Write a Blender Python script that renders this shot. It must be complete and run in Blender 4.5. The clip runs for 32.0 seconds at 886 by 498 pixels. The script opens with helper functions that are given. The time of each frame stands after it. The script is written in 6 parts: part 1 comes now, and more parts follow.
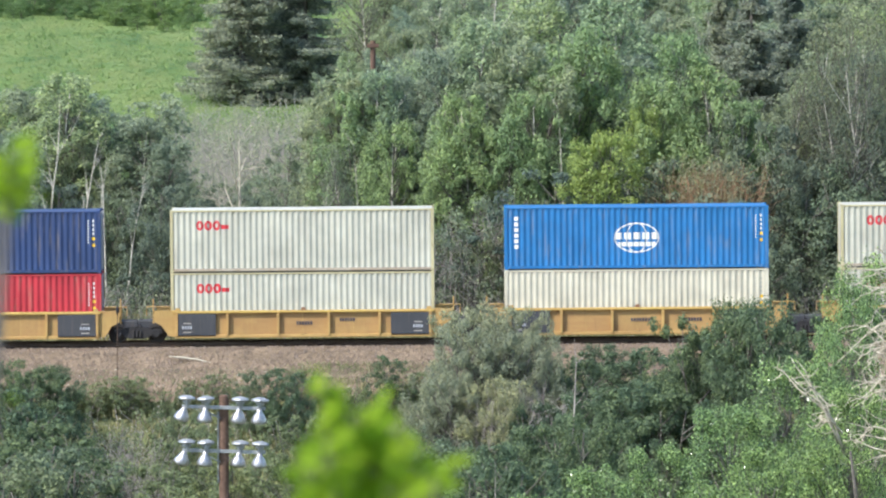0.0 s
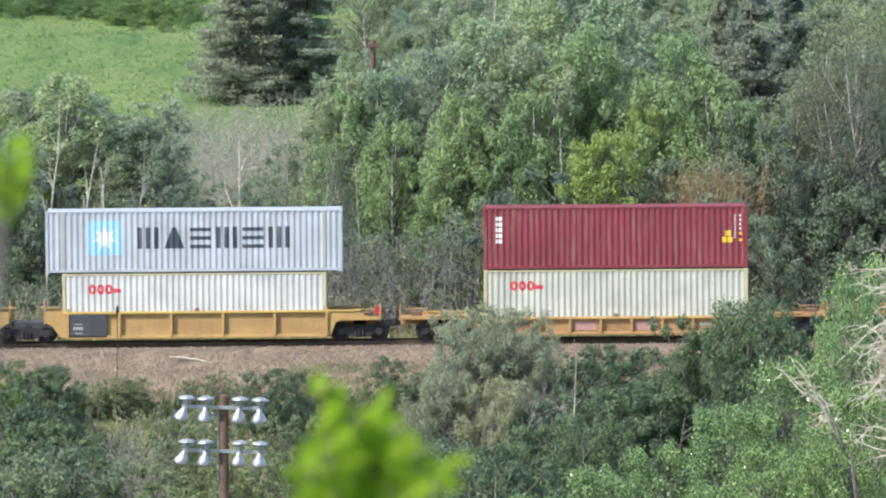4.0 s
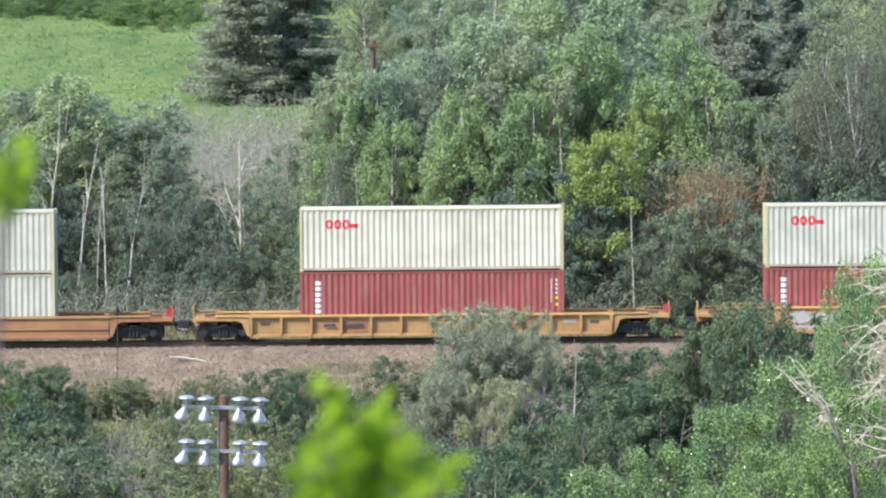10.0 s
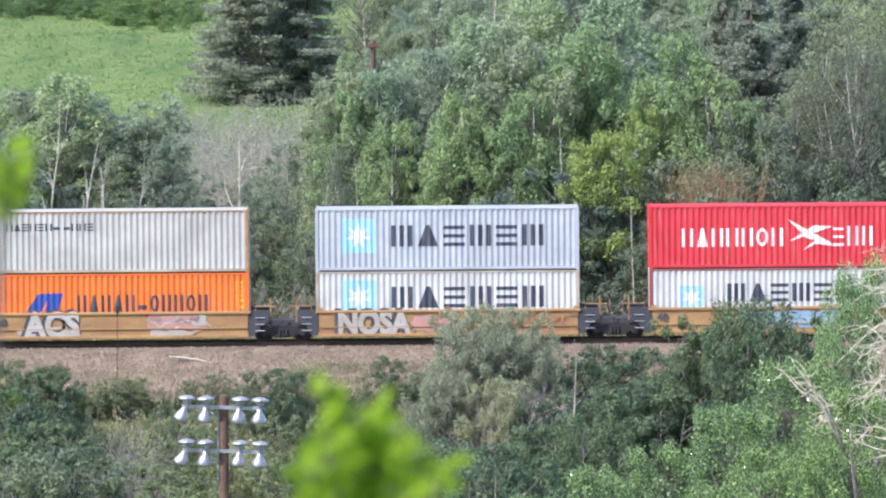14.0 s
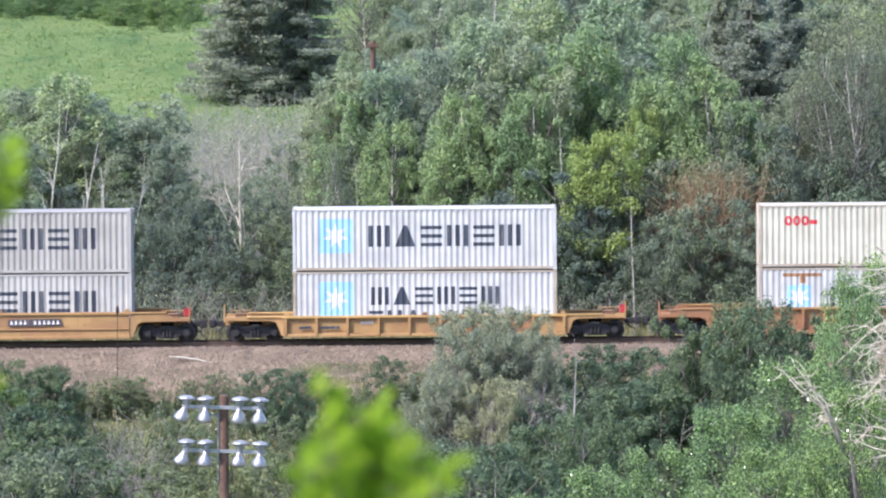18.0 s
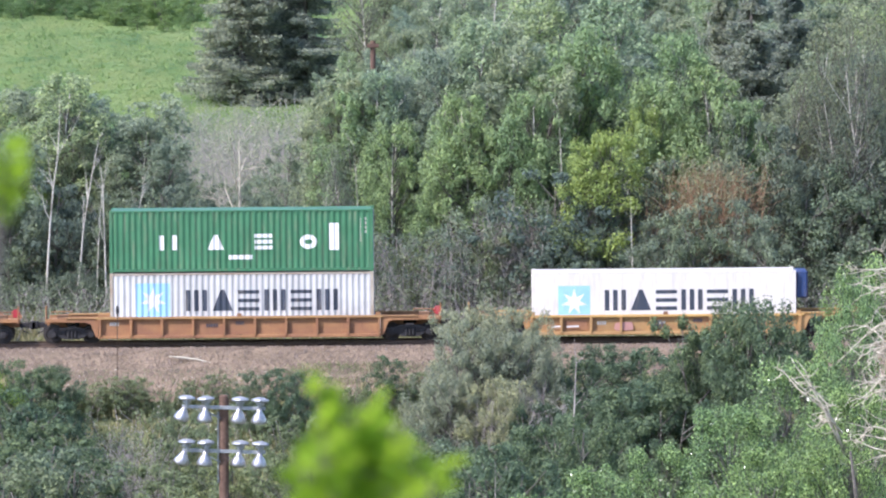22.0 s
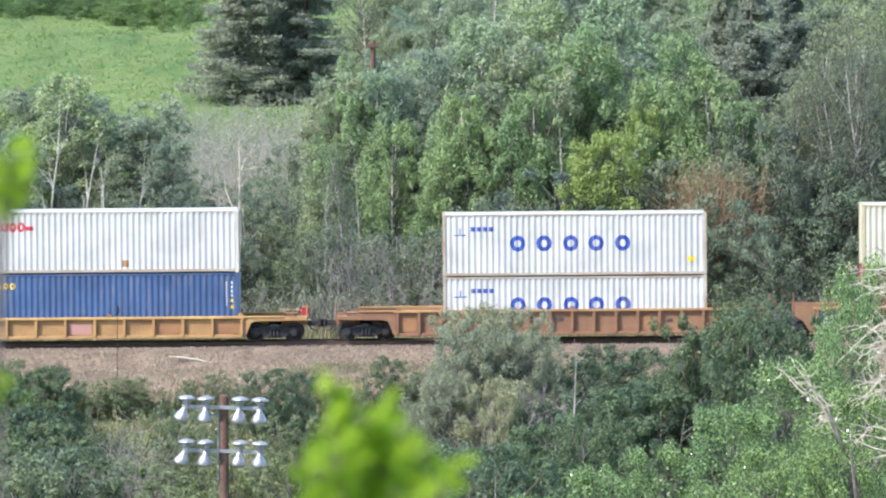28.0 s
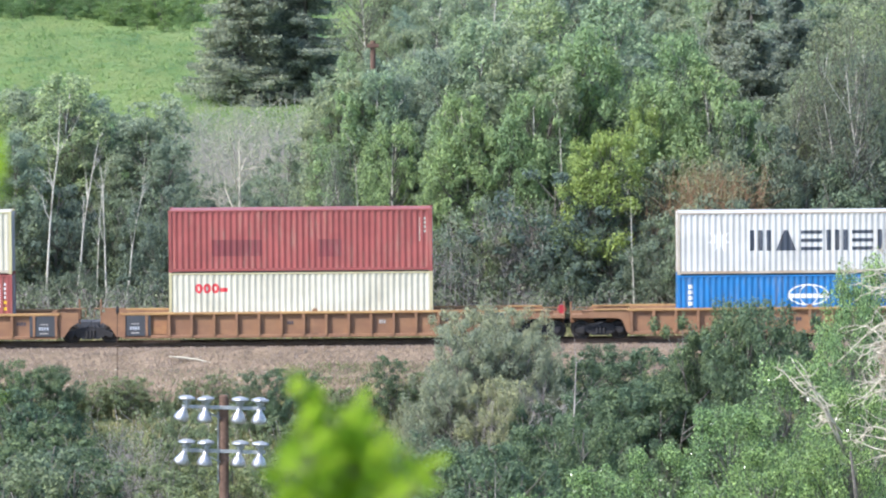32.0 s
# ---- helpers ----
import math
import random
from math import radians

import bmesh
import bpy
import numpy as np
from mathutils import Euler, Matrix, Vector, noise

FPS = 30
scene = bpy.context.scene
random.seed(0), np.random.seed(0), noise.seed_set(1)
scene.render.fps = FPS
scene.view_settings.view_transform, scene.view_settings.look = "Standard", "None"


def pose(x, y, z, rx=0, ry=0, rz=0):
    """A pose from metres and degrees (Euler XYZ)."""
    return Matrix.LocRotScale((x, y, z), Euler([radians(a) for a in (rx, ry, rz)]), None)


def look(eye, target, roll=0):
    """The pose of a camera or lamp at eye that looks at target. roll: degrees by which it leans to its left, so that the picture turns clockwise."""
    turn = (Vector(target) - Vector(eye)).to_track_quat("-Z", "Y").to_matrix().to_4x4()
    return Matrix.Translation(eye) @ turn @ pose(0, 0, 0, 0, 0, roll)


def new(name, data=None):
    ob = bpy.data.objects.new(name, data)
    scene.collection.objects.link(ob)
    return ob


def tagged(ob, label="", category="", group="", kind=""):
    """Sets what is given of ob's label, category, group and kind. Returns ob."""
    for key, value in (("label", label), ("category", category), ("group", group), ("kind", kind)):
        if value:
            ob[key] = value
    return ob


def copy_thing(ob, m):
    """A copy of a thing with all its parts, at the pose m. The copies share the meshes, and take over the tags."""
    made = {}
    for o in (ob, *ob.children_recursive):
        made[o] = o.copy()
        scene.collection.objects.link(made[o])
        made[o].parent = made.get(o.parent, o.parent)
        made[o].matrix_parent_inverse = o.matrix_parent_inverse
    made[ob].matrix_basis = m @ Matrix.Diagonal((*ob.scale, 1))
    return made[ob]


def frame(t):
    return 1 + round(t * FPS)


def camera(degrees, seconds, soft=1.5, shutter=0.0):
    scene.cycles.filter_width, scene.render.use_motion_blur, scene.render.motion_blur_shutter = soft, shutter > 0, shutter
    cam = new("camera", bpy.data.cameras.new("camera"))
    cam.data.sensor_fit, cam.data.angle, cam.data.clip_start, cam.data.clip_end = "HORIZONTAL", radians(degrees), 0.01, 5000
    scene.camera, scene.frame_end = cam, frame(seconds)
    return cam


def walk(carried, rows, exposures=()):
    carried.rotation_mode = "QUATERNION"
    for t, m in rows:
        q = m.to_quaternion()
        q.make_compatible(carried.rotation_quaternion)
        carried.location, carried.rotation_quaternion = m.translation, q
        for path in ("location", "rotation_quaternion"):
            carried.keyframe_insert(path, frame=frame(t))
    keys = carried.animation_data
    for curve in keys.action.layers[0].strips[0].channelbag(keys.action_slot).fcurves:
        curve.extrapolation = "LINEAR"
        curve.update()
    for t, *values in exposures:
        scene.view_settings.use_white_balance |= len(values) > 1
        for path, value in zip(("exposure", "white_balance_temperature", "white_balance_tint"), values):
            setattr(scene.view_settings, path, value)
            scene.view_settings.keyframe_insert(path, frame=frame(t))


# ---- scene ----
# A double-stack container train passes on an embankment across a valley, seen through a long lens.
LENS = 7.817
EYE_Z = 22.5
DIP = 0.06101
cam = camera(LENS, 32.0, soft=2.15)
cam.data.dof.use_dof = True
cam.data.dof.focus_distance = 300.0
cam.data.dof.aperture_fstop = 11.5
EYE = (0.0, 0.0, EYE_Z)
AIM = (0.0, 100.0 * math.cos(DIP), EYE_Z - 100.0 * math.sin(DIP))
walk(cam, [(0.0, look(EYE, AIM)), (32.0, look(EYE, AIM))],
     [(0.0, 1.07, 6380, 11), (8.0, 1.14, 6270, 12), (14.0, 1.18, 6080, 18), (21.0, 1.19, 6000, 22), (24.0, 1.23, 6020, 21), (25.2, 1.35, 6060, 19), (28.0, 1.27, 6110, 14), (32.0, 1.27, 6080, 14)])

# ---- daylight: high sun behind the viewer, to the left ----
world = bpy.data.worlds.new("world")
scene.world = world
world.use_nodes = True
sky = world.node_tree.nodes.new("ShaderNodeTexSky")
sky.sky_type = "NISHITA"
sky.sun_disc = False
SUN_FROM = Vector((-0.75, -0.55, 1.0)).normalized()
sky.sun_elevation = math.asin(SUN_FROM.z)
sky.sun_rotation = math.atan2(SUN_FROM.x, SUN_FROM.y)
world.node_tree.links.new(sky.outputs[0], world.node_tree.nodes["Background"].inputs[0])
world.node_tree.nodes["Background"].inputs[1].default_value = 0.15
sun_data = bpy.data.lights.new("sun", "SUN")
sun_data.energy = 3.2
sun_data.angle = radians(0.6)
sun_data.color = (1.0, 0.95, 0.87)
sun = new("sun", sun_data)
sun.matrix_world = look(SUN_FROM * 400, (0, 0, 0))


# ---- materials ----
def nodes_of(name):
    m = bpy.data.materials.new(name)
    m.use_nodes = True
    return m, m.node_tree.nodes, m.node_tree.links


def shifted_coords(n, l, scale=(1, 1, 1)):
    """Object coordinates, moved by a random amount for each object."""
    tc = n.new("ShaderNodeTexCoord")
    info = n.new("ShaderNodeObjectInfo")
    mul = n.new("ShaderNodeMath")
    mul.operation = "MULTIPLY"
    mul.inputs[1].default_value = 91.0
    l.new(info.outputs["Random"], mul.inputs[0])
    mp = n.new("ShaderNodeMapping")
    mp.inputs["Scale"].default_value = scale
    l.new(tc.outputs["Object"], mp.inputs["Vector"])
    l.new(mul.outputs[0], mp.inputs["Location"])
    return mp.outputs["Vector"]


def noise_tex(n, l, vec, scale, detail=4.0, rough=0.6):
    t = n.new("ShaderNodeTexNoise")
    t.inputs["Scale"].default_value = scale
    t.inputs["Detail"].default_value = detail
    t.inputs["Roughness"].default_value = rough
    l.new(vec, t.inputs["Vector"])
    return t.outputs["Fac"]


def ramp(n, l, fac, stops):
    r = n.new("ShaderNodeValToRGB")
    e = r.color_ramp.elements
    while len(e) < len(stops):
        e.new(0.5)
    for k, (at, c) in enumerate(stops):
        e[k].position = at
        e[k].color = (*c, 1) if len(c) == 3 else c
    l.new(fac, r.inputs["Fac"])
    return r.outputs["Color"]


def blend(n, l, fac, a, b):
    m = n.new("ShaderNodeMix")
    m.data_type = "RGBA"
    for sock, v in ((m.inputs["Factor"], fac), (m.inputs["A"], a), (m.inputs["B"], b)):
        if isinstance(v, (int, float)):
            sock.default_value = v
        elif isinstance(v, tuple):
            sock.default_value = (*v, 1)
        else:
            l.new(v, sock)
    return m.outputs["Result"]


def tint(c, k):
    return tuple(min(1.0, v * k) for v in c)


def painted(name, colour, rust=0.25, rough=0.5, dust=(0.3, 0.25, 0.18), chalk=0.18, patch=None):
    """Old paint on steel: chalky fading, grime runs, rust spots."""
    m, n, l = nodes_of(name)
    b = n["Principled BSDF"]
    v = shifted_coords(n, l)
    run = shifted_coords(n, l, (3.2, 1.0, 0.35))
    fade = ramp(n, l, noise_tex(n, l, v, 0.7, 3), [(0.3, tint(colour, 1 - chalk)), (0.7, tint(colour, 1 + chalk * 0.6))])
    if patch:
        worn = shifted_coords(n, l, (0.45, 1.0, 1.3))
        fade = blend(n, l, ramp(n, l, noise_tex(n, l, worn, 1.1, 6, 0.65), [(0.42, (0, 0, 0)), (0.62, (0.75, 0.75, 0.75))]), fade, patch)
    grime = ramp(n, l, noise_tex(n, l, run, 1.6, 6, 0.7), [(0.52, (0, 0, 0)), (0.75, (0.45, 0.45, 0.45))])
    dirty = blend(n, l, grime, fade, dust)
    spots = ramp(n, l, noise_tex(n, l, run, 4.5, 8, 0.75), [(0.66 - 0.12 * rust, (0, 0, 0)), (0.74, (rust * 2.2,) * 3)])
    final = blend(n, l, spots, dirty, (0.13, 0.055, 0.03))
    l.new(final, b.inputs["Base Color"])
    b.inputs["Roughness"].default_value = rough
    bump = n.new("ShaderNodeBump")
    bump.inputs["Strength"].default_value = 0.15
    bump.inputs["Distance"].default_value = 0.02
    l.new(noise_tex(n, l, v, 9.0, 3), bump.inputs["Height"])
    l.new(bump.outputs[0], b.inputs["Normal"])
    return m


def rough_matter(name, dark, light, scale, fine, rough=0.9, bump=0.4, metal=0.0, bump_d=0.05):
    m, n, l = nodes_of(name)
    b = n["Principled BSDF"]
    v = shifted_coords(n, l)
    big = noise_tex(n, l, v, scale, 4)
    small = noise_tex(n, l, v, fine, 6, 0.7)
    base = ramp(n, l, big, [(0.3, dark), (0.7, light)])
    grain = ramp(n, l, small, [(0.3, tint(dark, 0.75)), (0.7, tint(light, 1.2))])
    l.new(blend(n, l, 0.5, base, grain), b.inputs["Base Color"])
    b.inputs["Roughness"].default_value = rough
    b.inputs["Specular IOR Level"].default_value = 0.5 if rough < 0.8 else 0.12
    b.inputs["Metallic"].default_value = metal
    bp = n.new("ShaderNodeBump")
    bp.inputs["Strength"].default_value = bump
    bp.inputs["Distance"].default_value = bump_d
    l.new(small, bp.inputs["Height"])
    l.new(bp.outputs[0], b.inputs["Normal"])
    return m


def leafy(name, colour, spread=0.35, through_light=0.48, warm=(1.12, 1.07, 0.88), gloss=0.3):
    """Leaves: every leaf and every plant a little different, light passing through."""
    m, n, l = nodes_of(name)
    b = n["Principled BSDF"]
    geo = n.new("ShaderNodeNewGeometry")
    info = n.new("ShaderNodeObjectInfo")
    warm_c = tuple(a * c for a, c in zip(colour, warm))
    per_leaf = ramp(n, l, geo.outputs["Random Per Island"], [(0.0, tint(colour, 1 - spread)), (0.55, colour), (1.0, tint(warm_c, 1 + spread))])
    per_plant = ramp(n, l, info.outputs["Random"], [(0.0, (0.84, 0.90, 0.97)), (0.5, (1, 1, 1)), (1.0, (1.12, 1.08, 0.95))])
    mul = n.new("ShaderNodeMix")
    mul.data_type, mul.blend_type = "RGBA", "MULTIPLY"
    mul.inputs["Factor"].default_value = 1.0
    l.new(per_leaf, mul.inputs["A"])
    l.new(per_plant, mul.inputs["B"])
    col = mul.outputs["Result"]
    l.new(col, b.inputs["Base Color"])
    b.inputs["Roughness"].default_value = 1 - gloss
    b.inputs["Specular IOR Level"].default_value = 0.15 + 0.5 * max(0.0, gloss - 0.35)
    tr = n.new("ShaderNodeBsdfTranslucent")
    l.new(col, tr.inputs["Color"])
    mix = n.new("ShaderNodeMixShader")
    mix.inputs[0].default_value = through_light
    l.new(b.outputs[0], mix.inputs[1])
    l.new(tr.outputs[0], mix.inputs[2])
    l.new(mix.outputs[0], n["Material Output"].inputs["Surface"])
    return m


PAINT = {
    "cream": painted("cream_paint", (0.445, 0.448, 0.375), 0.08),
    "ivory": painted("ivory_paint", (0.53, 0.508, 0.405), 0.08),
    "white": painted("white_paint", (0.500, 0.500, 0.482), 0.2),
    "clean_white": painted("clean_white_paint", (0.64, 0.61, 0.56), 0.02, 0.35, chalk=0.05),
    "pale_grey": painted("pale_grey_paint", (0.378, 0.405, 0.440), 0.15),
    "warm_grey": painted("warm_grey_paint", (0.36, 0.345, 0.315), 0.25),
    "blue": painted("blue_paint", (0.012, 0.150, 0.385), 0.06),
    "navy": painted("navy_paint", (0.019, 0.044, 0.132), 0.08),
    "steel_blue": painted("steel_blue_paint", (0.044, 0.088, 0.194), 0.1),
    "red": painted("red_paint", (0.405, 0.026, 0.040), 0.08),
    "bright_red": painted("bright_red_paint", (0.581, 0.031, 0.044), 0.06),
    "burgundy": painted("burgundy_paint", (0.194, 0.028, 0.040), 0.1),
    "maroon": painted("maroon_paint", (0.19, 0.043, 0.047), 0.1),
    "brick_red": painted("brick_red_paint", (0.268, 0.066, 0.060), 0.12),
    "rust_red": painted("rust_red_paint", (0.315, 0.085, 0.062), 0.15),
    "orange": painted("orange_paint", (0.730, 0.150, 0.018), 0.1),
    "green": painted("green_paint", (0.040, 0.160, 0.075), 0.12),
    "stone": painted("stone_grey_paint", (0.415, 0.405, 0.372), 0.2),
    "yellow": painted("car_yellow_paint", (0.405, 0.245, 0.098), 0.3, 0.6, (0.22, 0.13, 0.06), patch=(0.34, 0.175, 0.065)),
    "dull_yellow": painted("dull_yellow_paint", (0.365, 0.22, 0.083), 0.5, 0.65, (0.2, 0.11, 0.06), patch=(0.26, 0.13, 0.06)),
    "rusty_orange": painted("rusty_orange_paint", (0.315, 0.158, 0.066), 0.6, 0.7, (0.18, 0.09, 0.05), patch=(0.225, 0.10, 0.055)),
    "golden": painted("golden_yellow_paint", (0.435, 0.285, 0.095), 0.3, 0.6, (0.22, 0.14, 0.06), patch=(0.36, 0.21, 0.075)),
    # darker golden for recessed panels: wear plus the shade between the ribs
    "golden_panel": painted("worn_shaded_golden_paint", (0.395, 0.25, 0.09), 0.4, 0.65, (0.2, 0.12, 0.06), patch=(0.32, 0.18, 0.07)),
    # lit copies of the car yellows: sunlight on the upper edges put into the colour
    "chord_gold": painted("sunlit_golden_paint", (0.52, 0.365, 0.10), 0.3, 0.6, (0.25, 0.16, 0.07), patch=(0.43, 0.27, 0.08)),
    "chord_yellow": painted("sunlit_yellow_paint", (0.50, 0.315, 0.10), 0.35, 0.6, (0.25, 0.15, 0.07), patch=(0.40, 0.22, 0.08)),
    "stained": painted("rust_stained_paint", (0.42, 0.375, 0.30), 0.6, 0.6, (0.25, 0.17, 0.1), patch=(0.31, 0.225, 0.15)),
    "aged_cream": painted("aged_cream_paint", (0.45, 0.41, 0.24), 0.5, 0.6, (0.3, 0.2, 0.1)),
    "brown": painted("brown_paint", (0.255, 0.135, 0.068), 0.5, 0.7, (0.15, 0.09, 0.06), patch=(0.19, 0.095, 0.055)),
    "black": painted("black_paint", (0.045, 0.048, 0.055), 0.15, 0.6, (0.12, 0.1, 0.09)),
    "decal_white": painted("white_marking", (0.68, 0.68, 0.66), 0.0, 0.5, chalk=0.05),
    "decal_dark": painted("dark_marking", (0.035, 0.045, 0.065), 0.0, 0.5, chalk=0.1),
    "decal_red": painted("red_marking", (0.55, 0.03, 0.045), 0.0, 0.5),
    "decal_sky": painted("sky_blue_marking", (0.30, 0.55, 0.74), 0.0, 0.5),
    "decal_blue": painted("blue_marking", (0.02, 0.06, 0.30), 0.0, 0.5),
    "decal_yellow": painted("yellow_marking", (0.75, 0.48, 0.03), 0.0, 0.5),
    "tag_white": painted("pale_spray_paint", (0.41, 0.395, 0.36), 0.3, 0.6, patch=(0.33, 0.27, 0.2)),
    "tag_blue": painted("pale_blue_spray_paint", (0.235, 0.34, 0.42), 0.05, 0.6),
    "tag_teal": painted("teal_spray_paint", (0.06, 0.28, 0.30), 0.02, 0.6),
    "tag_pink": painted("pink_spray_paint", (0.42, 0.22, 0.185), 0.05, 0.6),
    "tag_red": painted("red_spray_paint", (0.36, 0.06, 0.05), 0.1, 0.6),
    "tag_mauve": painted("mauve_spray_paint", (0.235, 0.175, 0.165), 0.1, 0.6),
    "tag_dark": painted("dark_spray_paint", (0.06, 0.05, 0.06), 0.0, 0.6),
}
CAST = rough_matter("grimy_cast_steel", (0.008, 0.008, 0.010), (0.026, 0.024, 0.025), 3, 20, 0.75)
WORN_STEEL = rough_matter("worn_wheel_steel", (0.018, 0.017, 0.018), (0.055, 0.048, 0.045), 3, 30, 0.6, 0.2, 0.4)
RAIL_STEEL = rough_matter("rusty_rail", (0.06, 0.04, 0.03), (0.16, 0.11, 0.08), 2, 30, 0.6, 0.2, 0.5)
GRAVEL = rough_matter("ballast_gravel", (0.105, 0.080, 0.056), (0.345, 0.268, 0.190), 0.9, 9, 0.95, 1.0, 0.0, 0.14)
PALE_STONE = rough_matter("pale_stone", (0.09, 0.068, 0.05), (0.44, 0.345, 0.265), 3, 20)
TIE_WOOD = rough_matter("creosoted_tie", (0.04, 0.03, 0.025), (0.11, 0.085, 0.07), 2, 12)
POLE_WOOD = rough_matter("weathered_pole_wood", (0.07, 0.044, 0.034), (0.165, 0.108, 0.082), 1.5, 9)
BARK = rough_matter("grey_bark", (0.06, 0.055, 0.05), (0.2, 0.185, 0.165), 2, 12)
PALE_BARK = rough_matter("pale_aspen_bark", (0.28, 0.26, 0.22), (0.62, 0.59, 0.52), 1.2, 7)
DEAD_WOOD = rough_matter("bleached_dead_wood", (0.30, 0.27, 0.205), (0.60, 0.55, 0.44), 1.2, 9)
TWIG = rough_matter("grey_twigs", (0.20, 0.175, 0.16), (0.46, 0.42, 0.38), 1.0, 6)
MAUVE_TWIG = rough_matter("mauve_grey_twigs", (0.20, 0.175, 0.17), (0.40, 0.36, 0.345), 1.0, 6)
RED_TWIG = rough_matter("reddish_twigs", (0.17, 0.10, 0.06), (0.36, 0.23, 0.14), 1.0, 6)
GALVANISED = rough_matter("galvanised_steel", (0.20, 0.215, 0.23), (0.42, 0.44, 0.46), 5, 25, 0.55, 0.2, 0.5)
ALUMINIUM = rough_matter("polished_aluminium", (0.26, 0.26, 0.28), (0.54, 0.54, 0.56), 8, 20, 0.45, 0.2, 1.0)
# the wood's greens are greyer and bluer, with distance haze mixed into the colour
LEAF = {
    "aspen": leafy("aspen_leaves", (0.268, 0.332, 0.238), 0.3),
    "dull": leafy("dull_green_leaves", (0.252, 0.306, 0.212), 0.3),
    "dark": leafy("dark_green_leaves", (0.165, 0.212, 0.168), 0.3),
    "bank_dark": leafy("deep_green_leaves", (0.138, 0.196, 0.120), 0.42),
    "bank_dull": leafy("mid_green_leaves", (0.195, 0.245, 0.155), 0.42),
    "lime": leafy("lime_green_leaves", (0.270, 0.360, 0.135), 0.3),
    "poplar": leafy("poplar_leaves", (0.205, 0.310, 0.135), 0.75, 0.34, gloss=0.82),
    "willow": leafy("grey_willow_leaves", (0.310, 0.338, 0.228), 0.2),
    "spruce": leafy("spruce_needles", (0.285, 0.325, 0.262), 0.3, 0.55),
    "light": leafy("light_green_leaves", (0.290, 0.372, 0.222), 0.35),
    "bright": leafy("bright_green_leaves", (0.272, 0.370, 0.184), 0.32),
    "shrub": leafy("meadow_shrub_leaves", (0.200, 0.300, 0.130), 0.15, 0.6),
    "greyish": leafy("greyish_leaves", (0.200, 0.235, 0.165), 0.3),
    "weed": leafy("weed_leaves", (0.212, 0.260, 0.145), 0.4),
    "fresh": leafy("fresh_spring_leaves", (0.285, 0.43, 0.035), 0.25, 0.66),
    "grass": leafy("meadow_grass", (0.215, 0.300, 0.115), 0.25, 0.6),
    "dry_grass": leafy("dry_grass", (0.27, 0.26, 0.16), 0.35, 0.3),
}


def ground_cover():
    """Grass and soil: lush on the meadow behind the line, rougher on the valley side."""
    m, n, l = nodes_of("grassy_ground")
    b = n["Principled BSDF"]
    tc = n.new("ShaderNodeTexCoord")
    v = tc.outputs["Object"]
    mp = n.new("ShaderNodeMapping")
    mp.inputs["Scale"].default_value = (2.2, 0.5, 1.0)
    l.new(v, mp.inputs["Vector"])
    big = noise_tex(n, l, mp.outputs["Vector"], 0.1, 7, 0.68)
    mid = noise_tex(n, l, mp.outputs["Vector"], 0.3, 5, 0.6)
    fine = noise_tex(n, l, v, 5.0, 6, 0.75)
    lush = ramp(n, l, big, [(0.36, (0.082, 0.160, 0.060)), (0.5, (0.150, 0.240, 0.080)), (0.64, (0.225, 0.305, 0.115))])
    straw = blend(n, l, ramp(n, l, mid, [(0.42, (0, 0, 0)), (0.66, (0.85, 0.85, 0.85))]), lush, (0.225, 0.28, 0.098))
    bank = ramp(n, l, mid, [(0.3, (0.12, 0.14, 0.06)), (0.7, (0.26, 0.26, 0.13))])
    sep = n.new("ShaderNodeSeparateXYZ")
    l.new(v, sep.inputs[0])
    side = n.new("ShaderNodeMapRange")
    side.inputs["From Min"].default_value = 325
    side.inputs["From Max"].default_value = 345
    l.new(sep.outputs["Y"], side.inputs["Value"])
    both = blend(n, l, side.outputs[0], bank, straw)
    l.new(blend(n, l, ramp(n, l, fine, [(0.3, (0.28,) * 3), (0.65, (0, 0, 0))]), both, (0.10, 0.15, 0.05)), b.inputs["Base Color"])
    b.inputs["Roughness"].default_value = 0.95
    b.inputs["Specular IOR Level"].default_value = 0.08
    bp = n.new("ShaderNodeBump")
    bp.inputs["Distance"].default_value = 0.25
    l.new(fine, bp.inputs["Height"])
    l.new(bp.outputs[0], b.inputs["Normal"])
    return m


GROUND_MAT = ground_cover()


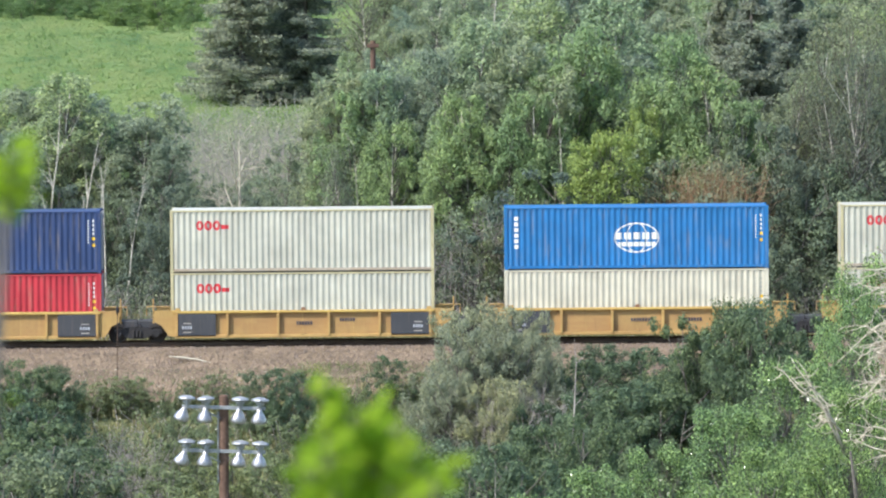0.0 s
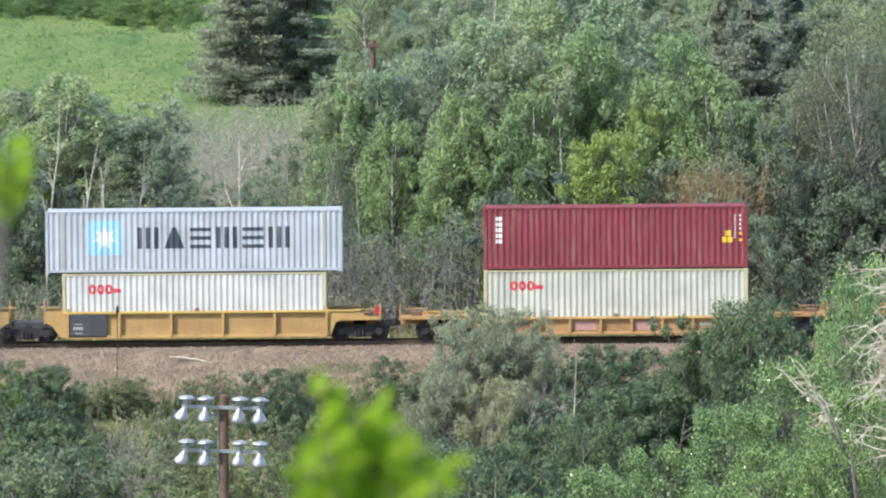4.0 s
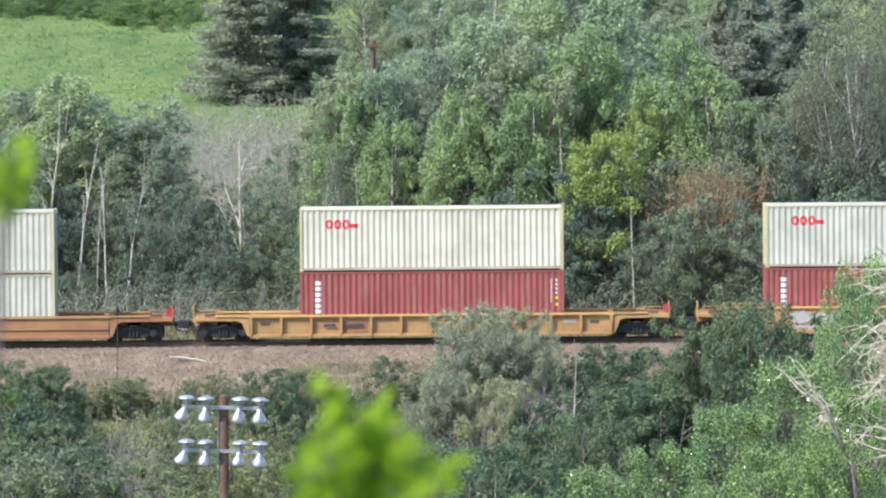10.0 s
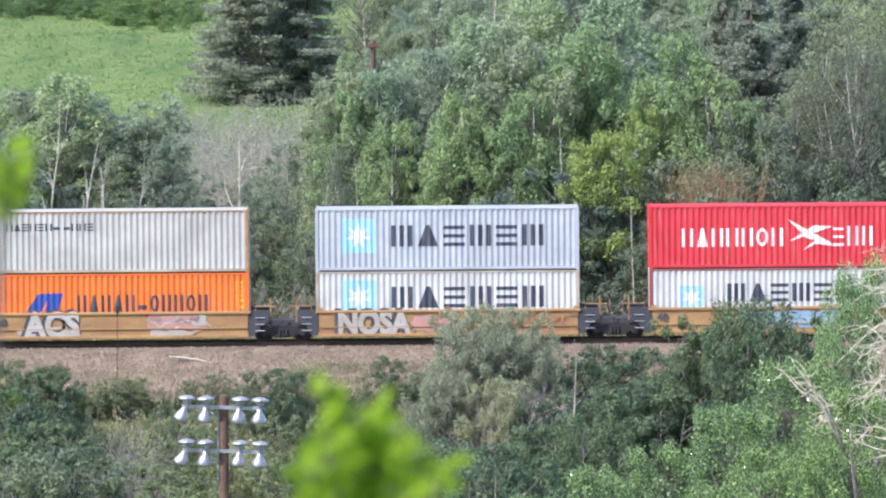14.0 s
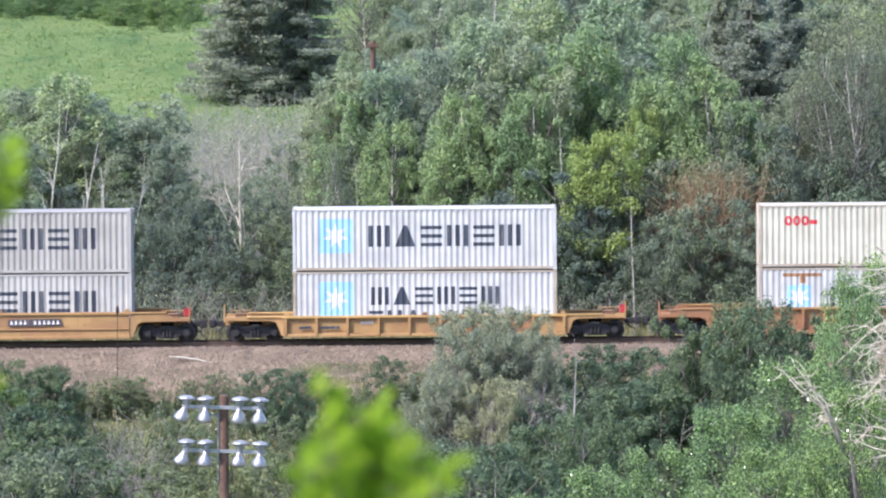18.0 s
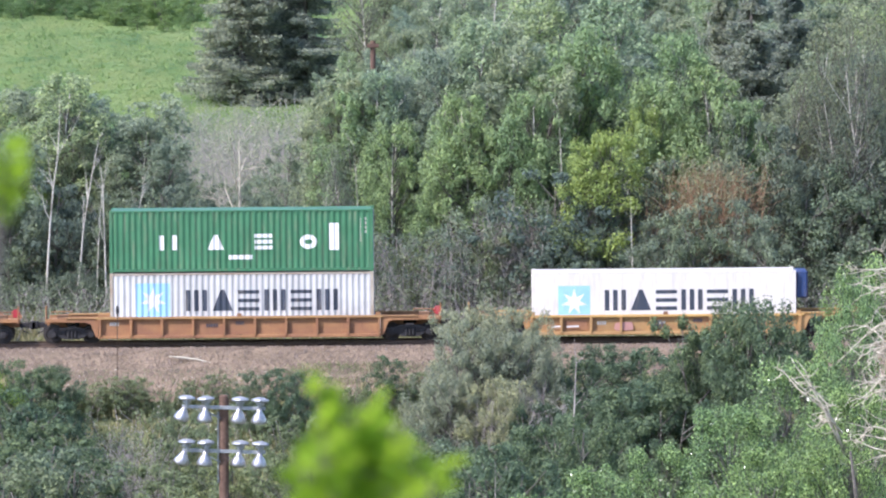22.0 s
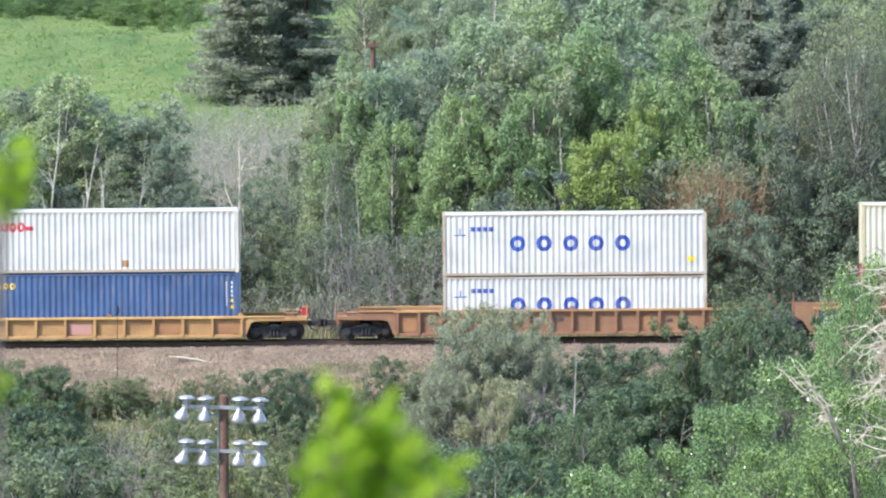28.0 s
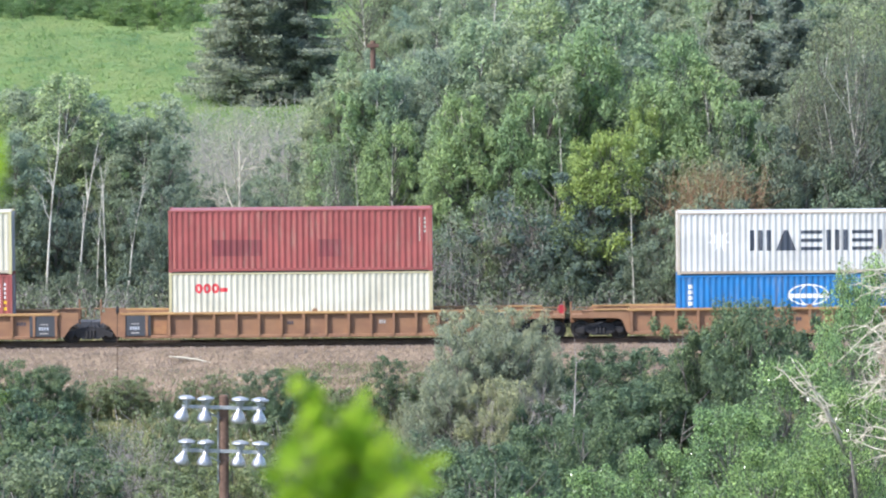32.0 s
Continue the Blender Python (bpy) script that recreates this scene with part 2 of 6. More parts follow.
# ---- mesh tools ----
class Geo:
    """Vertices and faces of one mesh."""

    def __init__(self):
        self.v, self.f, self.smooth, self.seen = [], [], False, {}

    def weld(self, pts):
        """A face that shares corners with its neighbours."""
        face = []
        for q in pts:
            key = tuple(round(c, 4) for c in q)
            if key not in self.seen:
                self.seen[key] = len(self.v)
                self.v.append(tuple(q))
            if self.seen[key] not in face:
                face.append(self.seen[key])
        if len(face) > 2:
            self.f.append(tuple(face))

    def poly(self, pts):
        k = len(self.v)
        self.v.extend(tuple(q) for q in pts)
        self.f.append(tuple(range(k, k + len(pts))))
        return self

    def box(self, x0, x1, y0, y1, z0, z1, c=0.0):
        """A box with chamfered edges."""
        if c <= 0:
            k = len(self.v)
            self.v += [(x, y, z) for x in (x0, x1) for y in (y0, y1) for z in (z0, z1)]
            self.f += [tuple(k + i for i in q) for q in ((0, 1, 3, 2), (4, 6, 7, 5), (0, 4, 5, 1), (2, 3, 7, 6), (0, 2, 6, 4), (1, 5, 7, 3))]
            return self
        bm = bmesh.new()
        bmesh.ops.create_cube(bm, size=1.0)
        for q in bm.verts:
            q.co = ((x0 + x1) / 2 + q.co.x * (x1 - x0), (y0 + y1) / 2 + q.co.y * (y1 - y0), (z0 + z1) / 2 + q.co.z * (z1 - z0))
        bmesh.ops.bevel(bm, geom=list(bm.edges), offset=c, segments=1, affect="EDGES")
        k = len(self.v)
        bm.verts.index_update()
        self.v += [tuple(q.co) for q in bm.verts]
        self.f += [tuple(k + q.index for q in face.verts) for face in bm.faces]
        bm.free()
        return self

    def tube(self, path, radii, sides=6, cap=True):
        """A tapered tube along a path."""
        k = len(self.v)
        path = [Vector(q) for q in path]
        for i, q in enumerate(path):
            way = (path[min(i + 1, len(path) - 1)] - path[max(i - 1, 0)]).normalized()
            a = way.orthogonal().normalized() if abs(way.z) > 0.99 else way.cross(Vector((0, 0, 1))).normalized()
            b = way.cross(a)
            for s in range(sides):
                t = 2 * math.pi * s / sides
                self.v.append(tuple(q + (a * math.cos(t) + b * math.sin(t)) * radii[i]))
        for i in range(len(path) - 1):
            for s in range(sides):
                e = (s + 1) % sides
                self.f.append((k + i * sides + s, k + i * sides + e, k + (i + 1) * sides + e, k + (i + 1) * sides + s))
        if cap:
            self.f.append(tuple(k + s for s in reversed(range(sides))))
            self.f.append(tuple(k + (len(path) - 1) * sides + s for s in range(sides)))
        return self

    def lathe(self, profile, centre=(0, 0, 0), sides=14, axis="z"):
        """A turned shape: profile of (radius, height) about an axis."""
        k = len(self.v)
        for r, h in profile:
            for s in range(sides):
                t = 2 * math.pi * s / sides
                q = (r * math.cos(t), r * math.sin(t), h) if axis == "z" else (r * math.cos(t), h, r * math.sin(t))
                self.v.append(tuple(a + b for a, b in zip(q, centre)))
        for i in range(len(profile) - 1):
            for s in range(sides):
                e = (s + 1) % sides
                self.f.append((k + i * sides + s, k + i * sides + e, k + (i + 1) * sides + e, k + (i + 1) * sides + s))
        self.f.append(tuple(k + s for s in reversed(range(sides))))
        self.f.append(tuple(k + (len(profile) - 1) * sides + s for s in range(sides)))
        return self

    def prism(self, outline, y0, y1):
        """An outline in x and z, given thickness along y."""
        k, c = len(self.v), len(outline)
        self.v += [(x, y0, z) for x, z in outline] + [(x, y1, z) for x, z in outline]
        self.f += [tuple(range(k, k + c)), tuple(reversed(range(k + c, k + 2 * c)))]
        self.f += [(k + i, k + c + i, k + c + (i + 1) % c, k + (i + 1) % c) for i in range(c)]
        return self

    def mesh(self, name, material):
        me = bpy.data.meshes.new(name)
        me.from_pydata(self.v, [], self.f)
        me.materials.append(material)
        if self.smooth:
            me.polygons.foreach_set("use_smooth", [True] * len(me.polygons))
        me.update()
        return me


STORE = {}


def part(name, geo, material, parent, label="", key=None):
    """One mesh object under a thing or a part. Alike parts share their mesh by a key."""
    if key is not None and key in STORE:
        me = STORE[key]
    else:
        me = (geo() if callable(geo) else geo).mesh(name, material)
        if key is not None:
            STORE[key] = me
    ob = new(name, me)
    ob.parent = parent
    if label:
        tagged(ob, label)
    return ob


def thing(name, m, label, category, group="", kind=""):
    ob = new(name)
    ob.empty_display_size = 0.3
    ob.matrix_basis = m
    return tagged(ob, label, category, group, kind)


def solid(name, geo, material, label="", category="", kind="", group="", m=None):
    ob = new(name, geo.mesh(name, material))
    if m is not None:
        ob.matrix_basis = m
    return tagged(ob, label, category, group, kind)


# ---- the ground: a valley, an embankment, a rising hillside ----
GROUND_Y = [-4000, -300, -40, -6, 10, 60, 130, 240, 270, 284, 295.0, 296.4, 303.6, 306, 311, 345, 450, 560, 900, 2500, 4200]
GROUND_Z = [60, 35, 21.6, 20.9, 19.3, 5.0, -10, -10.5, -10, -7.0, -1.4, -0.75, -0.75, -0.9, 0.0, 1.5, 6.2, 10.8, 26, 120, 160]
GRADE = 0.0085


def ground_z(x, y):
    k = float(np.interp(y, GROUND_Y, GROUND_Z))
    tilt = GRADE * max(-90.0, min(90.0, x)) * float(np.interp(y, (255, 285, 330, 420), (0, 1, 1, 0)))
    roll = 0.0
    if y > 330 or y < 280:
        roll = 0.35 * math.sin(x * 0.11 + y * 0.05) + 0.2 * math.sin(x * 0.31 - y * 0.17)
        roll *= float(np.interp(y, (270, 280, 330, 350), (1, 0, 0, 1)))
    return k + tilt + roll
# end of ground


def build_ground():
    xs = [-4000, -1500, -600, -250, -120] + list(range(-80, 81, 2)) + [120, 250, 600, 1500, 4000]
    ys = [-4000, -1500, -600, -300, -120, -40, -15, -6, 0, 5, 10, 20, 35, 60, 90, 130] + list(range(150, 280, 8))
    ys += [280 + 1.0 * k for k in range(60)] + list(range(342, 600, 4)) + [620, 660, 720, 800, 900, 1100, 1500, 2500, 4200]
    g = Geo()
    for y in ys:
        for x in xs:
            g.v.append((x, y, ground_z(x, y)))
    w = len(xs)
    for j in range(len(ys) - 1):
        for i in range(w - 1):
            g.f.append((j * w + i, j * w + i + 1, (j + 1) * w + i + 1, (j + 1) * w + i))
    g.smooth = True
    solid("ground", g, GROUND_MAT, "grassy valley side and hillside meadow", "ground", "structure")


build_ground()

# everything on the line lies in this tilted frame: x along the rails, rail tops at z = 0
LINE = Matrix.Translation((0, 300, 0)) @ Matrix.Rotation(-math.atan(GRADE), 4, "Y")


def build_trackbed():
    rng = random.Random(5)
    g = Geo()
    xs = [-400, -200, -100] + [-60 + 0.6 * k for k in range(201)] + [100, 200, 700]
    section = [(-7.4, -2.9), (-6.3, -1.9), (-5.2, -1.28), (-4.1, -0.82), (-3.0, -0.36), (-2.3, -0.24), (-1.2, -0.2), (0, -0.2), (1.2, -0.2), (2.3, -0.24), (3.2, -0.42), (4.6, -1.0)]
    for x in xs:
        for y, z in section:
            e = 0.0 if abs(y) < 2.2 else rng.uniform(-0.05, 0.05)
            g.v.append((x, y + e, z + e))
    w = len(section)
    for i in range(len(xs) - 1):
        for j in range(w - 1):
            g.f.append((i * w + j, (i + 1) * w + j, (i + 1) * w + j + 1, i * w + j + 1))
    g.smooth = True
    bed = solid("trackbed", g, GRAVEL, "brown gravel ballast shoulder under the rails", "trackbed", "structure", m=LINE)
    stones = Geo()
    for k in range(11000):
        x, y = rng.uniform(-26, 26), rng.uniform(-6.2, -1.4)
        z = float(np.interp(y, [q[0] for q in section], [q[1] for q in section]))
        r = rng.uniform(0.03, 0.075)
        a = [Vector((rng.uniform(-1, 1), rng.uniform(-1, 1), rng.uniform(-0.6, 0.9))).normalized() * r for _ in range(4)]
        c = Vector((x, y, z + r * 0.4))
        b = len(stones.v)
        stones.v += [tuple(c + q) for q in (Vector((r, 0, -r * 0.5)), Vector((-r * 0.7, r * 0.8, -r * 0.5)), Vector((-r * 0.7, -r * 0.8, -r * 0.5)))] + [tuple(c + a[0] * 0.3 + Vector((0, 0, r)))]
        stones.f += [(b, b + 1, b + 3), (b + 1, b + 2, b + 3), (b + 2, b, b + 3)]
    solid("ballast_stones", stones, PALE_STONE, "loose crushed stones on the ballast slope", "stones", "stuff", m=LINE)
    for side in (-0.755, 0.755):
        r = Geo()
        outline = [(-0.075, -0.17), (0.075, -0.17), (0.075, -0.15), (0.012, -0.13), (0.012, -0.045), (0.036, -0.035), (0.034, 0.0), (-0.034, 0.0), (-0.036, -0.035), (-0.012, -0.045), (-0.012, -0.13), (-0.075, -0.15)]
        k, c = len(r.v), len(outline)
        for x in (-400, 700):
            r.v += [(x, side + y, z) for y, z in outline]
        r.f += [(i, (i + 1) % c, c + (i + 1) % c, c + i) for i in range(c)] + [tuple(range(c)), tuple(range(2 * c - 1, c - 1, -1))]
        solid("rail", r, RAIL_STEEL, "rusty steel rail on wooden ties", "rail", "structure", m=LINE)
    for k in range(110):
        x = -29 + 0.53 * k
        key = "tie"
        part("railroad_tie", lambda: Geo().box(-0.115, 0.115, -1.3, 1.3, -0.34, -0.172, 0.015), TIE_WOOD, bed, key=key).matrix_basis = pose(x + rng.uniform(-0.03, 0.03), 0, 0, 0, 0, rng.uniform(-1, 1))


build_trackbed()

# ---- shipping containers ----
PITCH, DEPTH = 0.278, 0.036
POST, HALF = 0.15, 1.219


def wave(x):
    """Depth of the pressed steel sheet behind its outer face."""
    t = (x / PITCH) % 1.0
    return DEPTH * float(np.interp(t, (0.0, 0.26, 0.5, 0.76, 1.0), (0, 0, 1, 1, 0)))


def folds(x0, x1):
    k = math.floor(x0 / PITCH)
    out = [x0]
    while k * PITCH < x1 + PITCH:
        out += [q for q in ((k + e) * PITCH for e in (0.0, 0.26, 0.5, 0.76)) if x0 + 1e-4 < q < x1 - 1e-4]
        k += 1
    return out + [x1]


def sheet(length, height, near):
    g = Geo()
    x0, x1, z0, z1 = POST - 0.01, length - POST + 0.01, 0.14, height - 0.07
    xs = folds(x0, x1)
    for x in xs:
        y = -HALF + 0.012 + wave(x)
        y = y if near else -y
        g.v += [(x, y, z0), (x, y, z1)]
    for i in range(len(xs) - 1):
        q = (2 * i, 2 * i + 2, 2 * i + 3, 2 * i + 1)
        g.f.append(q if near else tuple(reversed(q)))
    return g


def clip_x(pts, x, keep_right):
    out = []
    for a, b in zip(pts, pts[1:] + pts[:1]):
        ia, ib = (a[0] >= x) == keep_right, (b[0] >= x) == keep_right
        if ia:
            out.append(a)
        if ia != ib and abs(b[0] - a[0]) > 1e-9:
            t = (x - a[0]) / (b[0] - a[0])
            out.append((x, a[1] + t * (b[1] - a[1])))
    return out


def on_sheet(polys, lift=0.004, flat=False, y_face=None):
    """Paint that follows the folds of the sheet: flat outlines in x and z cut at every fold."""
    g = Geo()
    for poly in polys:
        lo, hi = min(q[0] for q in poly), max(q[0] for q in poly)
        if flat:
            g.poly([(x, y_face - lift, z) for x, z in poly])
            continue
        xs = folds(lo, hi)
        for a, b in zip(xs, xs[1:]):
            piece = clip_x(clip_x(list(poly), a, True), b, False)
            if len(piece) >= 3:
                ya, yb = wave(a + 1e-5), wave(b - 1e-5)
                g.weld([(x, -HALF + 0.012 - lift + ya + (yb - ya) * (x - a) / max(b - a, 1e-6), z) for x, z in piece])
    return g


def quad(x0, x1, z0, z1, lean=0.0):
    return [(x0, z0), (x1, z0), (x1 + lean, z1), (x0 + lean, z1)]


def ring(cx, cz, rx, rz, stroke, n=12):
    out = []
    for k in range(n):
        a, b = 2 * math.pi * k / n, 2 * math.pi * (k + 1) / n
        ix, iz = rx - stroke, rz - stroke
        out.append([(cx + rx * math.cos(a), cz + rz * math.sin(a)), (cx + rx * math.cos(b), cz + rz * math.sin(b)), (cx + ix * math.cos(b), cz + iz * math.sin(b)), (cx + ix * math.cos(a), cz + iz * math.sin(a))])
    return out


def stripes(x0, x1, z0, z1, s):
    n = 3 if x1 - x0 > 4 * s else 2
    step = (x1 - x0 - s) / (n - 1)
    return [quad(x0 + step * k, x0 + step * k + s, z0, z1) for k in range(n)]


def wedge(x0, x1, z0, z1, s):
    m = (x0 + x1) / 2
    return [[(x0 + 0.1 * s, z0), (x1 - 0.1 * s, z0), (m + s * 0.4, z1), (m - s * 0.4, z1)]]


def brand(shapes, x, z, h, w, step, s):
    """A trade name as plain shapes: r upright stripes, o a ring, t a wedge, b a low bar, z stacked bars; one piece each."""
    out = []
    for c in shapes:
        if c == "r":
            out.append(stripes(x, x + w, z, z + h, s))
        elif c == "o":
            out.append(ring(x + w / 2, z + h / 2, w / 2, h / 2, s))
        elif c == "t":
            out.append(wedge(x, x + w, z, z + h, s))
        elif c == "b":
            out.append([quad(x, x + w, z + h * 0.15, z + h * 0.15 + 1.6 * s)])
        elif c == "z":
            out.append([quad(x, x + w, z + h * k, z + h * k + s * 0.8) for k in (0.0, 0.4, 0.8)])
        x += step
    return out


def star(cx, cz, r):
    out = []
    for k in range(7):
        a = math.pi / 2 + 2 * math.pi * k / 7
        q = lambda rad, ang: (cx + rad * math.cos(ang), cz + rad * math.sin(ang))
        out.append([(cx, cz), q(r * 0.42, a - math.pi / 7), q(r, a), q(r * 0.42, a + math.pi / 7)])
    return [out]


def container(x, z, length, height, paint, label, marks=(), trim="", smooth=False):
    """A steel container: pressed sides, posts, rails, castings, roof, doors; marks are (name, colour, outlines)."""
    box = thing("shipping_container", LINE @ Matrix.Translation((x, 0, z)), label, "container", "containers on the train")
    mat, tm = PAINT[paint], PAINT[trim or paint]
    kk = (paint, trim, round(length, 2), round(height, 2), smooth)
    if smooth:
        part("side_panel", lambda: Geo().box(POST - 0.01, length - POST + 0.01, -HALF + 0.006, -HALF + 0.05, 0.13, height - 0.06), mat, box, key=(kk, "sn"))
        part("side_panel", lambda: Geo().box(POST - 0.01, length - POST + 0.01, HALF - 0.05, HALF - 0.006, 0.13, height - 0.06), mat, box, key=(kk, "sf"))
    else:
        part("side_panel", lambda: sheet(length, height, True), mat, box, key=(kk, "sn"))
        part("side_panel", lambda: sheet(length, height, False), mat, box, key=(kk, "sf"))
    part("roof", lambda: Geo().box(0.1, length - 0.1, -HALF + 0.03, HALF - 0.03, height - 0.045, height - 0.015), mat, box, key=(kk, "roof"))
    part("floor", lambda: Geo().box(0.1, length - 0.1, -HALF + 0.05, HALF - 0.05, 0.02, 0.12), PAINT["black"], box, key=(kk, "floor"))
    part("end_wall", lambda: Geo().box(0.03, 0.07, -HALF + 0.1, HALF - 0.1, 0.1, height - 0.05), mat, box, key=(kk, "end"))
    for side in (-1, 1):
        lo, hi = sorted((side * 0.01, side * (HALF - 0.12)))
        door = part("door", lambda: Geo().box(length - 0.07, length - 0.03, lo, hi, 0.14, height - 0.1, 0.008), mat, box, key=(kk, "door", side))
        for e in (0.25, 0.8):
            part("locking_bar", lambda: Geo().tube([(length - 0.015, side * e, 0.1), (length - 0.015, side * e, height - 0.08)], [0.018] * 2, 6), PAINT["pale_grey"], door, key=(kk, "bar", side, e))
        part("top_rail", lambda: Geo().box(POST, length - POST, min(side * HALF, side * (HALF - 0.06)), max(side * HALF, side * (HALF - 0.06)), height - 0.095, height - 0.02, 0.006), tm if paint in ("white", "ivory", "cream", "stone") else mat, box, key=(kk, "tr", side))
        part("bottom_rail", lambda: Geo().box(POST, length - POST, min(side * HALF, side * (HALF - 0.06)), max(side * HALF, side * (HALF - 0.06)), 0.055, 0.18, 0.006), PAINT["stained"] if paint in ("white", "ivory", "cream", "stone") else mat, box, key=(kk, "br", side))
        for e, x0 in (("a", 0.0), ("b", length - POST)):
            y0, y1 = sorted((side * HALF, side * (HALF - 0.16)))
            part("corner_post", lambda: Geo().box(x0 + 0.004, x0 + POST - 0.004, y0 + 0.003, y1, 0.1, height - 0.1, 0.01), tm, box, key=(kk, "post", side, e))
            for zz in (0.0, height - 0.118):
                x1 = 0.0 if e == "a" else length - 0.178
                part("corner_casting", lambda: Geo().box(x1, x1 + 0.178, y0 - 0.002, y1 + 0.002, zz, zz + 0.118, 0.012), tm, box, key=(kk, "cast", side, e, zz))
    if length > 13:
        for x0 in ((length - 12.192) / 2, (length + 12.192) / 2 - 0.15):
            part("inner_post", lambda: Geo().box(x0, x0 + 0.15, -HALF + 0.002, -HALF + 0.08, 0.15, height - 0.08, 0.01), PAINT["brown" if trim else "warm_grey"], box, "rust-stained lifting post", key=(kk, "inner", x0))
    for k, (name, colour, polys) in enumerate(marks):
        for i, piece in enumerate(polys):
            step = 0.004 + 0.003 * k + 0.0005 * (i % 12)
            piece = [piece] if isinstance(piece[0], tuple) else piece
            if name == "brand_mark" and 1 < len(piece) < 8:
                for bar in piece:
                    g = on_sheet([bar], step) if not smooth else on_sheet([bar], step, True, -HALF + 0.006)
                    part(name, g, PAINT[colour], box)
                continue
            g = on_sheet(piece, step) if not smooth else on_sheet(piece, step, True, -HALF + 0.006)
            part(name, g, PAINT[colour], box)
    return box


def small_name(off=1.2, z=1.94, colour="decal_red"):
    return [("brand_mark", colour, brand("ooob", off, z, 0.46, 0.36, 0.385, 0.12))]


def star_name(off=0.0, z=1.13, colour="decal_dark", faded=False):
    out = [("emblem", "decal_sky", [quad(off + 1.2, off + 2.78, z - 0.28, z + 1.3)]), ("emblem_star", "decal_white", star(off + 1.99, z + 0.5, 0.62))]
    return out + [("brand_mark", colour, brand("rtzrzr", off + 3.5, z, 0.98, 0.98, 1.21, 0.21))]


def end_codes(length, height, colour="decal_white", yellow=True):
    """Rows of small upright dashes where the serial marks stand."""
    x = length - 0.62
    dash = [quad(x, x + 0.055, height - 0.5 - 0.125 * k, height - 0.43 - 0.125 * k) for k in range(9)]
    dash += [quad(x + 0.22, x + 0.31, height - 0.52 - 0.2 * k, height - 0.4 - 0.2 * k) for k in range(4)]
    out = [("code_bar", colour, dash)]
    if yellow:
        out.append(("warning_mark", "decal_yellow", [quad(x + 0.2, x + 0.34, height - 1.36, height - 1.22), quad(x + 0.2, x + 0.34, height - 1.66, height - 1.52)]))
    return out


def tall_name(off=0.75, height=2.896, n=6, w=0.28, colour="decal_white"):
    return [("brand_mark", colour, [quad(off, off + w, height - 0.62 - 0.26 * k, height - 0.44 - 0.26 * k) for k in range(n)])]


def globe(cx, cz):
    out = [ring(cx, cz, 1.05, 0.7, 0.07, 24), ring(cx, cz, 0.5, 0.7, 0.05, 16)]
    out += [quad(cx - 1.0 + 0.42 * k, cx - 0.68 + 0.42 * k, cz - 0.08, cz + 0.24) for k in range(5)] + [quad(cx - 0.85, cx + 0.85, cz - 0.4, cz - 0.2)]
    return [("emblem", "decal_white", out)]


def spaced_name(shapes, offs, z, h, w, s, colour):
    out = []
    for c, o in zip(shapes, offs):
        out += brand(c, o, z, h, w, 0, s)
    return [("brand_mark", colour, out)]


HC, STD, L40, L45 = 2.896, 2.591, 12.192, 13.716
moving = []


def stack(x, low, high, z=0.34):
    """Two containers one on the other in a well; each is (paint, length, height, marks, label, trim, smooth, dx)."""
    for spec in (low, high):
        if spec:
            paint, length, height, marks, label = spec[:5]
            trim, smooth, dx = (list(spec[5:]) + ["", False, 0.0][len(spec) - 5:])
            moving.append(container(x + dx, z, length, height, paint, label, marks, trim, smooth))
            z += height + 0.012


def oocl(label="cream corrugated steel container with a small red trade mark", paint="cream", extra=(), trim="aged_cream", off=1.2):
    return (paint, L40, HC, small_name(off) + list(extra), label, trim)


